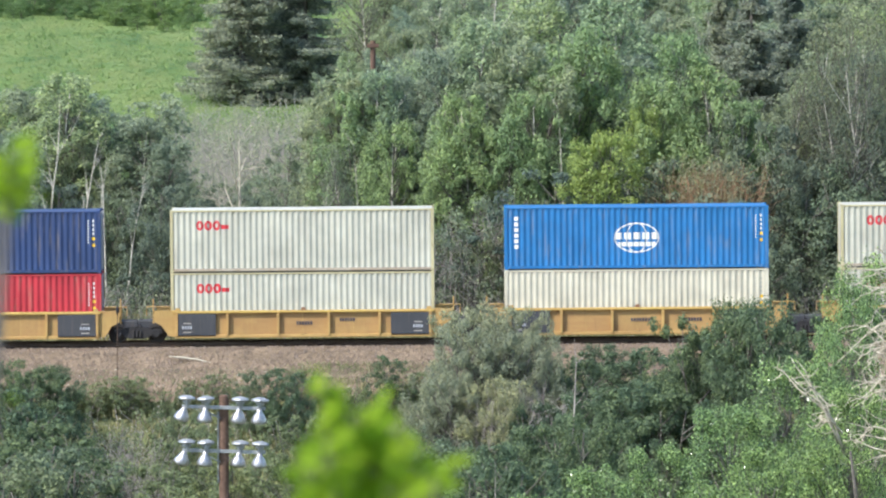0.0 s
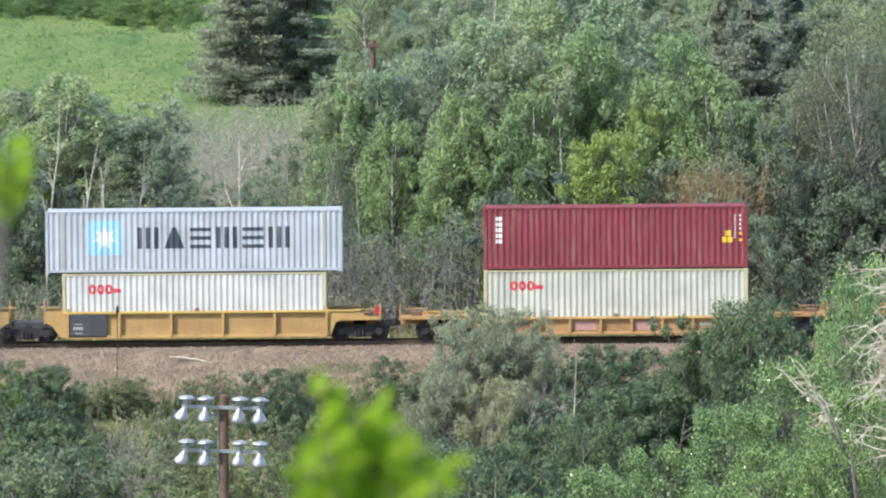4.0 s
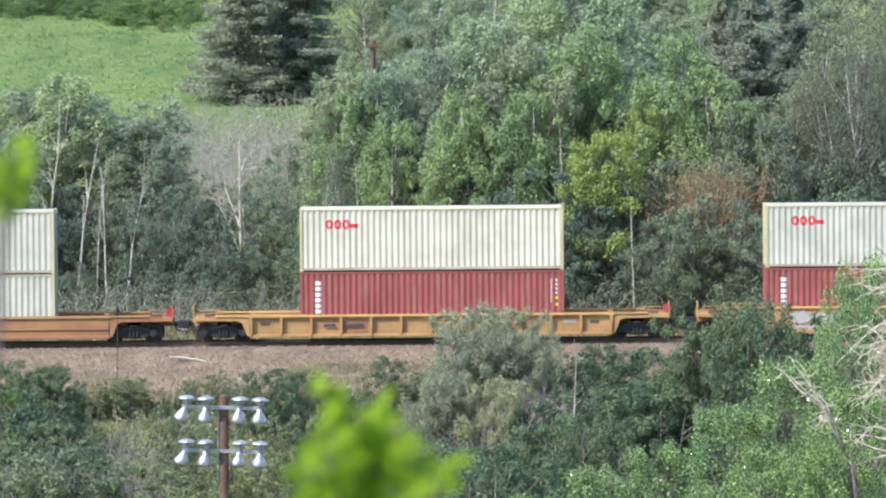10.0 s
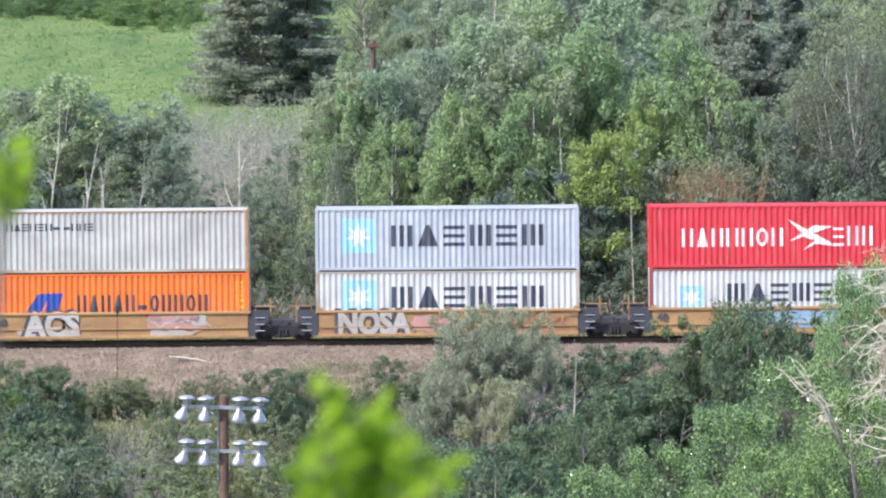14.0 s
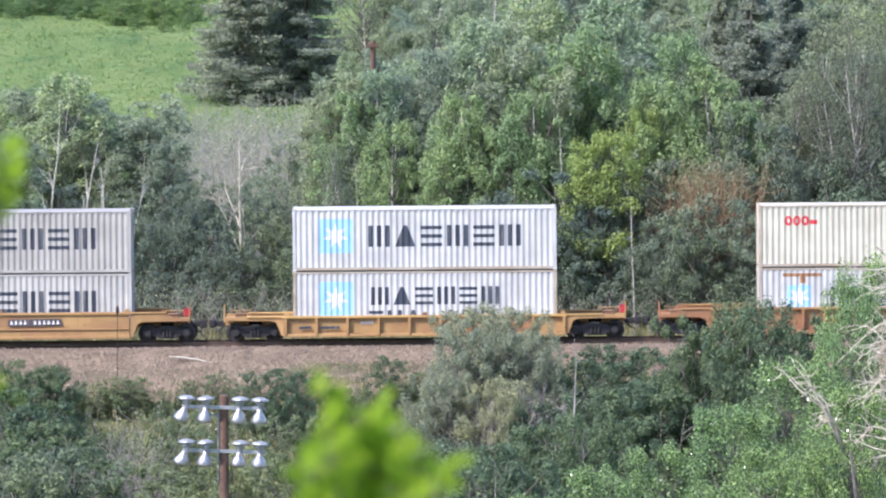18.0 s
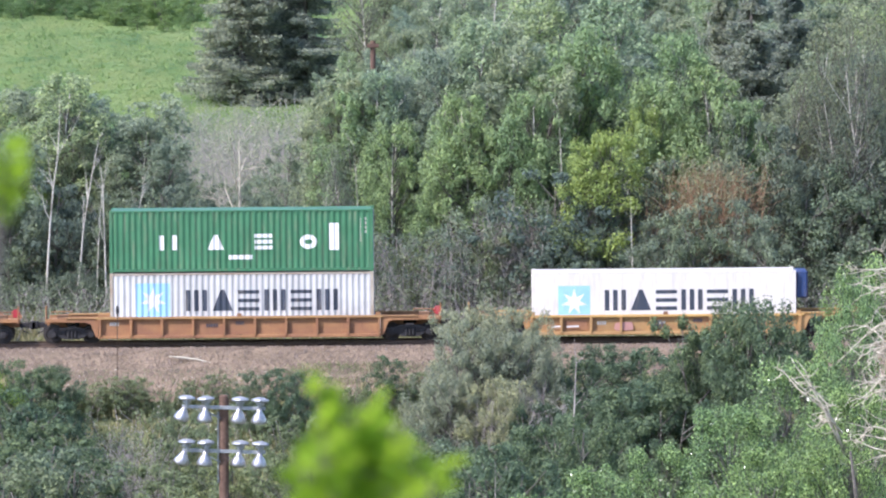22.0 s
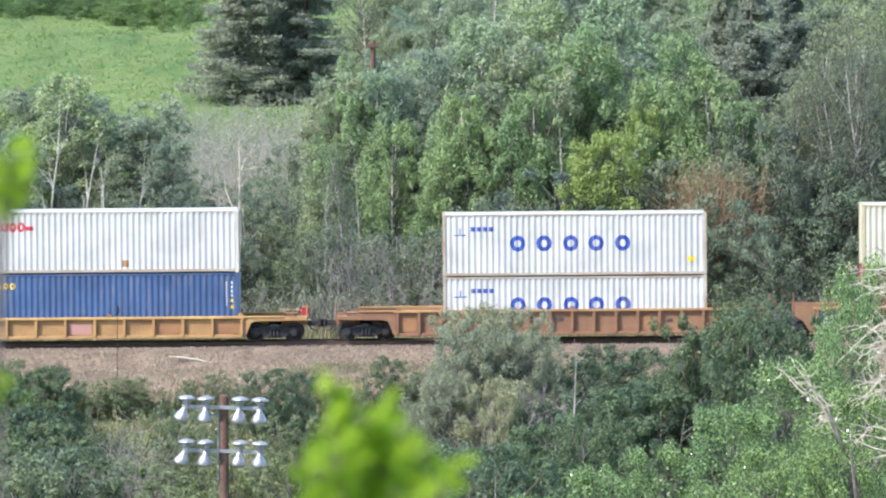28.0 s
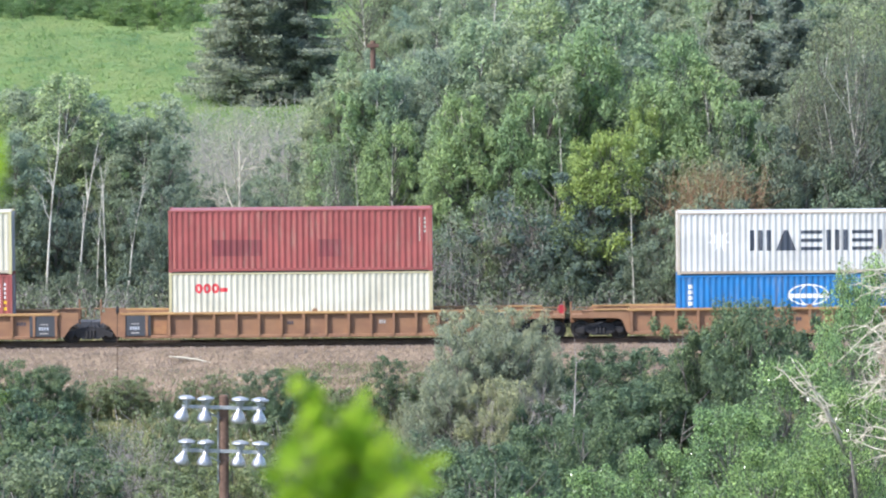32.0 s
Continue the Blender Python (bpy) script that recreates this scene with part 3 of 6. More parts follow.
def build_containers():
    E40 = end_codes(L40, HC)
    stack(-27.94, ("red", L40, HC, E40, "red corrugated steel container"), ("navy", L40, HC, E40, "navy blue corrugated steel container"))
    stack(-12.56, oocl(), oocl())
    stack(2.88, ("ivory", L40, HC, end_codes(L40, HC, "cream", True), "plain ivory corrugated steel container"),
          ("blue", L40, HC, globe(6.1, 1.45) + tall_name(0.45, HC, 6, 0.2) + E40, "bright blue corrugated steel container with a white globe emblem"))
    stack(18.40, oocl(), oocl())
    stack(33.89, oocl(paint="white"), ("pale_grey", L45, HC, star_name(0.75), "long pale grey container with a star emblem and dark letters", "", False, -0.76))
    stack(53.37, oocl(), ("burgundy", L40, HC, tall_name(0.55, HC, 5, 0.3) + E40 + [("warning_mark", "decal_yellow", [quad(11.0, 11.5, 1.2, 1.45), quad(11.15, 11.4, 1.5, 1.75)])], "burgundy corrugated steel container"))
    stack(74.99, oocl(trim="warm_grey"), ("white", L45, HC, star_name(0.75), "long white container with a star emblem and rust-stained posts", "stained", False, -0.76))
    stack(98.53, oocl(), oocl())
    stack(122.04, ("brick_red", L40, HC, tall_name(0.7, HC, 7) + E40, "brick red corrugated steel container with upright white letters"), oocl("cream-white corrugated container with a small red trade mark", "ivory"))
    stack(143.54, ("brick_red", L40, HC, tall_name(0.7, HC, 7) + E40, "brick red corrugated steel container with upright white letters"), oocl())
    stack(158.95, ("orange", L40, HC, [("emblem", "decal_blue", [quad(1.85, 2.5, 1.1, 2.0, 0.6), quad(2.7, 3.3, 1.1, 2.0, 0.3)]), ("brand_mark", "decal_dark", brand("rtrtrborror", 4.25, 1.1, 0.8, 0.42, 0.56, 0.13))] + end_codes(L40, HC, "decal_yellow"), "orange corrugated container with dark letters and a blue emblem"),
          ("stone", L40, HC, [("emblem", "decal_sky", [quad(0.35, 0.75, 1.95, 2.35)]), ("brand_mark", "decal_dark", brand("rtzrzrb", 1.0, 1.98, 0.34, 0.31, 0.36, 0.08) + brand("brrz", 3.65, 1.98, 0.34, 0.31, 0.36, 0.08))], "stained light grey container with a small dark name", "dull_yellow"))
    stack(174.21, ("white", L40, HC, star_name(0.0, 1.2), "white container with star emblem and rust-stained posts", "stained"), ("pale_grey", L40, HC, star_name(0.0, 1.13), "light grey container with star emblem and dark letters"))
    swoosh = [[(6.45, 1.2), (8.5, 1.9), (7.6, 1.95)], [(6.4, 2.25), (8.5, 1.1), (7.3, 1.35)], [(7.1, 0.8), (7.7, 1.3), (8.9, 0.95), (7.7, 1.1)]]
    stack(189.62, ("white", L40, HC, [("emblem", "decal_sky", [quad(1.4, 2.5, 1.0, 2.1)]), ("emblem_star", "decal_white", star(1.95, 1.55, 0.5)), ("brand_mark", "decal_dark", brand("rtzrzr", 3.6, 1.35, 0.85, 0.82, 1.0, 0.19))], "white container with star emblem and dark letters", "brick_red"),
          ("bright_red", L40, HC, [("brand_mark", "decal_white", brand("rtrrror", 1.5, 1.0, 0.85, 0.55, 0.69, 0.14) + brand("zrr", 8.5, 1.0, 0.9, 0.5, 0.66, 0.14)), ("emblem", "decal_white", swoosh)] + end_codes(L40, HC, "decal_white", False), "bright red corrugated container with large white letters"))
    stack(204.98, ("stone", L40, HC, star_name(), "light grey container with star emblem and dark letters"), ("warm_grey", L40, HC, star_name(), "dusty warm grey container with star emblem and dark letters"))
    stack(224.61, ("white", L40, HC, star_name()[:2] + [("brand_mark", "decal_dark", brand("rtzrzr", 3.6, 1.35, 0.82, 0.82, 1.02, 0.18) + brand("zrtbtrr", 3.5, 0.3, 0.8, 0.65, 0.86, 0.17))], "white container with star emblem and two rows of dark letters", "stained"),
          ("white", L40, HC, star_name(), "white container with star emblem and dark letters"))
    stack(246.13, ("white", L40, HC, [("emblem", "decal_sky", [quad(1.3, 2.4, 1.0, 2.1)]), ("emblem_star", "decal_white", star(1.85, 1.55, 0.55)), ("brand_mark", "decal_dark", brand("rtzrzr", 3.3, 1.02, 0.98, 0.98, 1.18, 0.21)), ("rust_patch", "rusty_orange", [quad(1.1, 2.9, 2.5, 2.65), quad(1.9, 2.15, 2.2, 2.5)])], "white container with dark letters and a rust patch", "stained"),
          oocl("ivory corrugated container with a small red trade mark", "ivory", trim="stained"))
    stack(267.60, ("white", L40, HC, star_name(), "white container with star emblem and dark letters and stained posts", "stained"),
          ("green", L40, HC, spaced_name("rtzo", (2.3, 4.5, 6.7, 8.78), 1.05, 0.68, 0.82, 0.22, "decal_white") + [("brand_bar", "decal_white", [quad(10.15, 10.6, 1.0, 2.25), quad(5.5, 6.6, 0.6, 0.8)])] + end_codes(L40, HC, "cream", False), "green corrugated steel container with wide-set white letters"))
    stack(287.10, ("clean_white", L40, HC - 0.1, [("emblem", "decal_sky", [quad(1.2, 2.68, 0.6, 2.15)]), ("emblem_star", "decal_white", star(1.94, 1.4, 0.62)), ("brand_mark", "decal_dark", brand("rtzrzr", 3.35, 1.0, 0.95, 0.98, 1.18, 0.21))], "smooth white refrigerated container with star emblem", "", True), None)
    stack(306.67, ("rust_red", L40, HC, E40, "faded brick red corrugated steel container"), ("maroon", L40, HC, E40 + [("patch", "cream", [quad(4.4, 4.6, 0.3, 0.42)])], "maroon corrugated steel container"))
    hm = [quad(4.6, 5.6, 0.95, 1.75), quad(5.72, 6.58, 0.85, 1.65), quad(6.7, 7.65, 0.95, 1.75), [(4.6, 2.15), (4.6, 1.85), (6.15, 1.75), (7.65, 1.85), (7.65, 2.15), (6.15, 2.05)]]
    stack(322.43, oocl(), ("rust_red", L40, HC, [("emblem", "decal_white", hm), ("brand_mark", "decal_white", brand("rrrrr", 0.45, 2.25, 0.17, 0.15, 0.18, 0.05))] + E40, "red-orange corrugated container with white block emblem"))
    stack(338.13, ("steel_blue", L40, HC, [("brand_mark", "decal_yellow", brand("zrtoo", 0.35, 2.2, 0.3, 0.26, 0.31, 0.08))] + E40, "steel blue corrugated container with a small yellow mark"), oocl("white corrugated container with faded red mark", "white", [("patch", "rusty_orange", [quad(6.8, 7.1, 0.3, 0.6)])], "ivory"))
    wide = lambda z: spaced_name("ooooo", (3.1, 4.32, 5.55, 6.72, 7.95), z, 0.75, 0.72, 0.2, "decal_blue") + [("line_mark", "decal_blue", [quad(0.5, 1.1, z + 0.75, z + 0.8), quad(0.78, 0.83, z + 0.8, z + 1.1)] + [quad(1.3 + 0.28 * k, 1.5 + 0.28 * k, z + 0.95, z + 1.15) for k in range(4)])]
    stack(359.73, ("white", L40, STD, wide(0.9), "white corrugated container with wide-set blue marks", "stained"), ("white", L40, HC, wide(1.15) + [("warning_mark", "decal_yellow", [quad(11.3, 11.65, 0.65, 0.9)])], "white corrugated container with wide-set blue marks", "stained"))
    stack(379.10, ("brick_red", L40, HC, [("patch", "decal_white", [quad(0.6, 1.0, 2.1, 2.5)])] + E40, "red corrugated steel container with a white square label"), oocl("ivory corrugated container with a small red trade mark", "ivory"))
    stack(398.52, oocl("ivory corrugated container with a small red trade mark", "ivory"), ("brick_red", L40, HC, end_codes(L40, HC, "cream", False) + [("faded_patch", "maroon", [quad(2.0, 4.3, 0.75, 1.5), quad(6.9, 8.0, 0.7, 1.5)])], "weathered red corrugated steel container"))
    car_emblem = [ring(6.05, 0.9, 0.95, 0.5, 0.07, 20), ring(6.05, 0.9, 0.45, 0.5, 0.05, 12), [quad(5.1, 7.0, 0.75, 0.95)]]
    stack(422.01, ("blue", L40, STD, [("emblem", "decal_white", [[[(x, z + 0.75) for x, z in q] for q in piece] for piece in car_emblem])] + tall_name(0.5, STD, 4, 0.2), "bright blue corrugated container with white emblem"), ("white", L40, HC, [("emblem_star", "decal_white", star(1.95, 1.6, 0.6)), ("brand_mark", "decal_dark", brand("rtzrzr", 3.35, 1.1, 0.95, 0.98, 1.18, 0.21))], "white corrugated container with dark letters", "stained"))


build_containers()

# ---- well cars ----
NEAR = -1.47
wheelsets = []


def side_frame(y):
    """The cast frame of a truck with its spring window."""
    g = Geo()
    top = [(-1.18, 0.46), (-1.1, 0.58), (-0.7, 0.62), (-0.42, 0.74), (0.42, 0.74), (0.7, 0.62), (1.1, 0.58), (1.18, 0.46), (1.08, 0.36), (0.72, 0.38), (0.36, 0.2), (-0.36, 0.2), (-0.72, 0.38), (-1.08, 0.36)]
    g.prism(top, y - 0.09, y + 0.09)
    for x in (-0.89, 0.89):
        g.lathe([(0.16, y - 0.2), (0.16, y - 0.02)], (x, 0, 0.45), 10, "y")
    for x in (-0.16, 0.0, 0.16):
        g.lathe([(0.065, 0.28), (0.065, 0.58)], (x, y - 0.11, 0), 8)
    return g


def wheel_geo():
    g = Geo()
    for s in (-1, 1):
        g.lathe([(0.10, s * 0.66), (0.40, s * 0.68), (0.46, s * 0.69), (0.46, s * 0.715), (0.42, s * 0.72), (0.418, s * 0.80), (0.33, s * 0.81), (0.29, s * 0.77), (0.16, s * 0.77), (0.12, s * 0.83)], (0, 0, 0), 20, "y")
    g.lathe([(0.08, -1.05), (0.08, 1.05)], (0, 0, 0), 8, "y")
    for k in range(3):
        t = 2 * math.pi * k / 3
        g.box(0.2 * math.cos(t) - 0.03, 0.2 * math.cos(t) + 0.03, -0.79, -0.76, 0.2 * math.sin(t) - 0.03, 0.2 * math.sin(t) + 0.03)
    return g


def truck(x, car):
    t = part("truck", lambda: Geo().box(-0.2, 0.2, -1.05, 1.05, 0.5, 0.8, 0.03).box(-0.3, 0.3, -0.35, 0.35, 0.75, 0.95, 0.03), CAST, car, "black grimy cast steel truck", key="bolster")
    t.matrix_basis = pose(x, 0, 0)
    for y in (-1.0, 1.0):
        part("side_frame", lambda: side_frame(y), CAST, t, key=("frame", y))
    for dx in (-0.89, 0.89):
        w = part("wheelset", wheel_geo, WORN_STEEL, t, key="wheel")
        w.matrix_basis = pose(dx, 0, 0.42)
        wheelsets.append((w, dx, car, x + dx))
    return t


def rib_geo(z0, z1):
    return Geo().prism([(-0.05, z0), (0.05, z0), (0.06, z1), (-0.06, z1)], NEAR - 0.07, NEAR + 0.1)


def well_car(x0, x1, sill, paint, label, trucks, decks=(), ribs=0, black_ends=0.0, black_sides=(0, 1), arms=(), floor_z=0.24):
    """One well: sides from x0 to x1, sill at height sill, trucks at the given places, decks (from, to) over the trucks."""
    length = x1 - x0
    car = thing("well_car", LINE @ Matrix.Translation((x0, 0, 0)), label, "rail car", "well cars of the train")
    mat = PAINT[paint]
    # chords and deck flanges take a lighter paint, their sunlit tops painted in
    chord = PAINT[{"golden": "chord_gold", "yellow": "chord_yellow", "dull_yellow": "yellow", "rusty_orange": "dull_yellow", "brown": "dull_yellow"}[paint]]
    # panels behind ribs get a duller paint, rust and recess shade in one colour
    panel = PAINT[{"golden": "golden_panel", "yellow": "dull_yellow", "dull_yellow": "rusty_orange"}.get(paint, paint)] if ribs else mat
    for s, nm in ((-1, "near"), (1, "far")):
        y = s * 1.43
        inset = 0.07 if ribs else 0.0
        lo, hi = sorted((y - s * inset, y - s * (inset + 0.03)))
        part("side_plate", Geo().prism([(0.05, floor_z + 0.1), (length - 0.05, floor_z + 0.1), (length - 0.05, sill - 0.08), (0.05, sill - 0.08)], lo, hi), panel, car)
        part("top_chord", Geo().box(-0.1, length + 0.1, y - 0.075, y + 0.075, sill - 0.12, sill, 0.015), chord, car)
        part("bottom_chord", Geo().box(0, length, y - 0.07, y + 0.05, floor_z, floor_z + 0.14, 0.015), mat, car)
    if ribs:
        for k in range(ribs + 1):
            xr = 0.08 + (length - 0.16) * k / ribs
            r = part("side_rib", lambda: rib_geo(floor_z + 0.12, sill - 0.1), mat, car, key=("rib", paint, sill))
            r.matrix_basis = pose(xr, 0, 0)
        dice = random.Random(int(x0 * 7) + 3)
        bay = (length - 0.16) / ribs
        for k in range(ribs):
            xa = 0.08 + bay * k
            if bay > 1.6:
                part("panel_seam", Geo().box(xa + bay * 0.48, xa + bay * 0.48 + 0.025, NEAR + 0.098, NEAR + 0.112, floor_z + 0.15, sill - 0.12), mat, car)
            roll = dice.random()
            if roll < 0.3 and not (black_ends and k in (0, ribs - 1)):
                w, z = bay * dice.uniform(0.25, 0.45), floor_z + (sill - floor_z) * dice.uniform(0.45, 0.6)
                xs = xa + bay * dice.uniform(0.2, 0.45)
                n = 2 + int(w / 0.16)
                for i in range(n):
                    part("stencil", Geo().box(xs + w * i / n, xs + w * (i + 0.72) / n, NEAR + 0.09, NEAR + 0.106, z, z + 0.16), PAINT["tag_dark" if roll < 0.22 else "warm_grey"], car)
            elif roll > 0.86:
                part("touched_up_patch", Geo().box(xa + bay * 0.12, xa + bay * 0.88, NEAR + 0.092, NEAR + 0.106, floor_z + 0.2, floor_z + 0.2 + (sill - floor_z) * 0.5), PAINT["tag_pink" if roll > 0.95 else "rusty_orange"], car)
    else:
        part("side_ledge", Geo().box(0.1, length - 0.1, NEAR - 0.02, NEAR + 0.03, floor_z + 0.42, floor_z + 0.47, 0.01), mat, car)
    for xg in (0.0, length / 2 - 0.13, length - 0.26):
        part("corner_guide", Geo().prism([(xg, sill - 0.02), (xg + 0.26, sill - 0.02), (xg + 0.22, sill + 0.13), (xg + 0.04, sill + 0.13)], -1.5, -1.38), mat if xg != length / 2 - 0.13 else PAINT["brown"], car)
    for k in range(5):
        xr = 0.3 + (length - 0.6) * k / 4
        part("floor_beam", Geo().box(xr - 0.15, xr + 0.15, -1.36, 1.36, 0.26, 0.42, 0.02), mat if k % 2 else PAINT["black"], car)
    if black_ends:
        spans = ((0.12, black_ends), (length - black_ends, length - 0.12))
        for a, b in (spans[k] for k in black_sides):
            e = part("end_panel", Geo().box(a, b, NEAR - 0.03, NEAR + 0.03, floor_z + 0.06, sill - 0.14, 0.01), PAINT["black"], car, "black painted panel with white stencils")
            xs = a + 0.22 if a < length / 2 else b - 0.75
            for i in range(4):
                part("stencil", Geo().box(xs + 0.12 * i, xs + 0.12 * i + 0.08, NEAR - 0.036, NEAR - 0.03, 0.66, 0.8), PAINT["pale_grey"], e)
            part("stencil", Geo().box(xs + 0.05, xs + 0.42, NEAR - 0.036, NEAR - 0.03, 0.48, 0.53).box(xs + 0.05, xs + 0.42, NEAR - 0.036, NEAR - 0.03, 0.9, 0.94), PAINT["warm_grey"], e)
    for a, b in decks:
        a, b = a - x0, b - x0
        deck = part("end_deck", Geo().box(a, b, -1.1, 1.1, 1.0, 1.06, 0.02).box(a, b, -0.3, 0.3, 0.72, 1.0, 0.02), mat, car)
        out, inner = (a, b) if b < length / 2 else (b, a)
        w = 1 if out > inner else -1
        run = abs(out - inner)
        for s in (-1, 1):
            shape = [(inner, floor_z + 0.05), (inner + w * 0.12, floor_z + 0.1), (inner + w * 0.34, 0.9), (inner + w * 0.55, 1.0), (out, 1.02), (out, 1.16), (inner + w * run * 0.72, 1.18), (inner + w * run * 0.6, max(1.2, sill - 0.02)), (inner, max(1.2, sill - 0.02))]
            part("end_plate", Geo().prism(shape if w > 0 else shape[::-1], s * 1.4 - 0.03, s * 1.4 + 0.03), mat, deck)
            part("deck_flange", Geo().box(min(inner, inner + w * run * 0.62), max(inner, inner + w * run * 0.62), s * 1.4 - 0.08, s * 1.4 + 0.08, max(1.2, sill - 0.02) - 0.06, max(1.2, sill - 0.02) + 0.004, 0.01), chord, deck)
        for y in (-1.3, -0.9):
            part("grab_post", Geo().tube([(out, y, 0.95), (out, y, 1.75)], [0.035, 0.035], 6), mat, deck)
        inward = 1 if out == a else -1
        part("handrail", Geo().tube([(out + inward * 0.25, -1.36, 1.0), (out + inward * 0.25, -1.36, 1.5), (out + inward * 1.25, -1.36, 1.5), (out + inward * 1.25, -1.36, 1.0)], [0.028] * 4, 6), mat, deck)
        part("equipment_box", Geo().box(min(out + inward * 0.5, out + inward * 1.0), max(out + inward * 0.5, out + inward * 1.0), -1.25, -0.85, 1.06, 1.36, 0.03), PAINT["brown"], deck)
        if w > 0:
            part("brake_wheel", Geo().lathe([(0.02, -0.035), (0.15, -0.03), (0.17, -0.055), (0.205, -0.045), (0.205, 0.02), (0.02, 0.02)], (out - 0.12, -1.15, 1.42), 16, "y").box(out - 0.14, out - 0.1, -1.165, -1.135, 1.24, 1.6).box(out - 0.3, out + 0.06, -1.165, -1.135, 1.4, 1.44), PAINT["red"], deck, "red hand brake wheel")
        part("air_hose", Geo().tube([(out, -0.5, 0.85), (out - inward * 0.2, -0.5, 0.55), (out - inward * 0.45, -0.45, 0.45)], [0.03, 0.03, 0.025], 6), CAST, car)
        part("coupler", Geo().box(min(out, out - inward * 0.75), max(out, out - inward * 0.75), -0.12, 0.12, 0.68, 0.92, 0.03).box(min(out - inward * 0.45, out - inward * 0.75), max(out - inward * 0.45, out - inward * 0.75), -0.2, 0.2, 0.62, 0.98, 0.04), CAST, car)
    for a, b in arms:
        a, b = a - x0, b - x0
        arm = part("articulation_arm", Geo().box(min(a, b), max(a, b), -0.45, 0.45, 0.62, 1.0, 0.04), PAINT["black"], car)
        end, w = (b, 1 if b > a else -1)
        for s in (-1, 1):
            out = [(a - w * 0.02, floor_z + 0.05), (a + w * 0.3, floor_z + 0.1), (a + w * 0.6, 0.8), (a + w * 0.95, 1.0), (a + w * 0.95, sill + 0.02), (a - w * 0.02, sill + 0.02)]
            part("end_bracket", Geo().prism(out if w > 0 else out[::-1], s * 1.36 - 0.05, s * 1.36 + 0.05), PAINT["black"] if black_ends == 0 else mat, car)
        if black_ends == 0:
            for zz in (0.55, 0.85, 1.15):
                part("ladder_rung", Geo().tube([(a + w * 0.3, -1.45, zz), (a + w * 0.75, -1.45, zz)], [0.018, 0.018], 5), PAINT["pale_grey"], arm)
        part("platform_rail", Geo().tube([(a + w * 0.3, -1.4, sill), (a + w * 0.3, -1.4, sill + 0.2), (a + w * 1.3, -1.4, sill + 0.2), (a + w * 1.3, -1.4, sill - 0.2)], [0.03] * 4, 6), mat, arm)
        part("brake_post", Geo().tube([(a + w * 1.0, -1.1, 0.9), (a + w * 1.0, -1.1, 2.05)], [0.035, 0.035], 6), mat, arm)
    for t in trucks:
        truck(t - x0, car)
    moving.append(car)
    return car


sprayed = {}


def spray(car, name, colour, boxes, label=""):
    """Sprayed or stencilled patches on a car's side, each a part."""
    sprayed[car.name] = sprayed.get(car.name, 0)
    for a, b, c, d in boxes:
        sprayed[car.name] += 1
        face = NEAR + 0.022 - 0.0012 * sprayed[car.name]
        r = min(b - a, d - c) * 0.22
        pts = [(a + r, c), (b - r, c + 0.02), (b, c + r), (b - 0.05, d - r), (b - r, d), (a + r, d - 0.03), (a + 0.04, d - r), (a, c + r)]
        part(name, Geo().poly([(x, face, z) for x, z in pts]), PAINT[colour], car, label)


def sprayed_face(car):
    sprayed[car.name] = sprayed.get(car.name, 0) + 1
    return NEAR + 0.022 - 0.0009 * sprayed[car.name]


def blobs(car, colour, spots, seed, label=""):
    """Wobbly sprayed fields; each spot is centre x, centre z and two radii."""
    rng = random.Random(seed)
    for cx, cz, rx, rz in spots:
        face, n = sprayed_face(car), 16
        grow = [rng.uniform(0.74, 1.14) for _ in range(n)]
        pts = []
        for k in range(n):
            a = 2 * math.pi * k / n
            c, d = math.cos(a), math.sin(a)
            c, d = math.copysign(abs(c) ** 0.8, c), math.copysign(abs(d) ** 0.8, d)
            pts.append((cx + rx * grow[k] * c, face, max(0.27, min(1.46, cz + rz * grow[k] * d))))
        part("graffiti", Geo().poly(pts), PAINT[colour], car, label)


def strokes(car, colour, lines, width=0.07, name="graffiti_outline"):
    """Sprayed lines, thick in the middle; each is a start, an end and a bow."""
    for xa, za, xb, zb, bow in lines:
        face, n = sprayed_face(car), 6
        g = Geo()
        way = Vector((xb - xa, zb - za))
        side = Vector((-way.y, way.x)).normalized()
        mid = [Vector((xa, za)) + way * (k / n) + side * bow * math.sin(math.pi * k / n) for k in range(n + 1)]
        half = [width * (0.35 + 0.65 * math.sin(math.pi * k / n)) / 2 for k in range(n + 1)]
        for k in range(n):
            a, b = mid[k] + side * half[k], mid[k + 1] + side * half[k + 1]
            c, d = mid[k + 1] - side * half[k + 1], mid[k] - side * half[k]
            g.weld([(q.x, face, q.y) for q in (d, c, b, a)])
        part(name, g, PAINT[colour], car)


def scribble(car, colour, x0, x1, z0, z1, n, seed, width=0.07, long=0.5):
    rng = random.Random(seed)
    lines = []
    for k in range(n):
        x, z = x0 + (x1 - x0) * (k + rng.uniform(0.1, 0.9)) / n, rng.uniform(z0, z1)
        a, ln = rng.uniform(-0.9, 0.9), long * rng.uniform(0.6, 1.3)
        lines.append((x, z, x + ln * math.cos(a), max(z0, min(z1, z + ln * math.sin(a))), rng.uniform(-0.16, 0.16)))
    strokes(car, colour, lines, width)


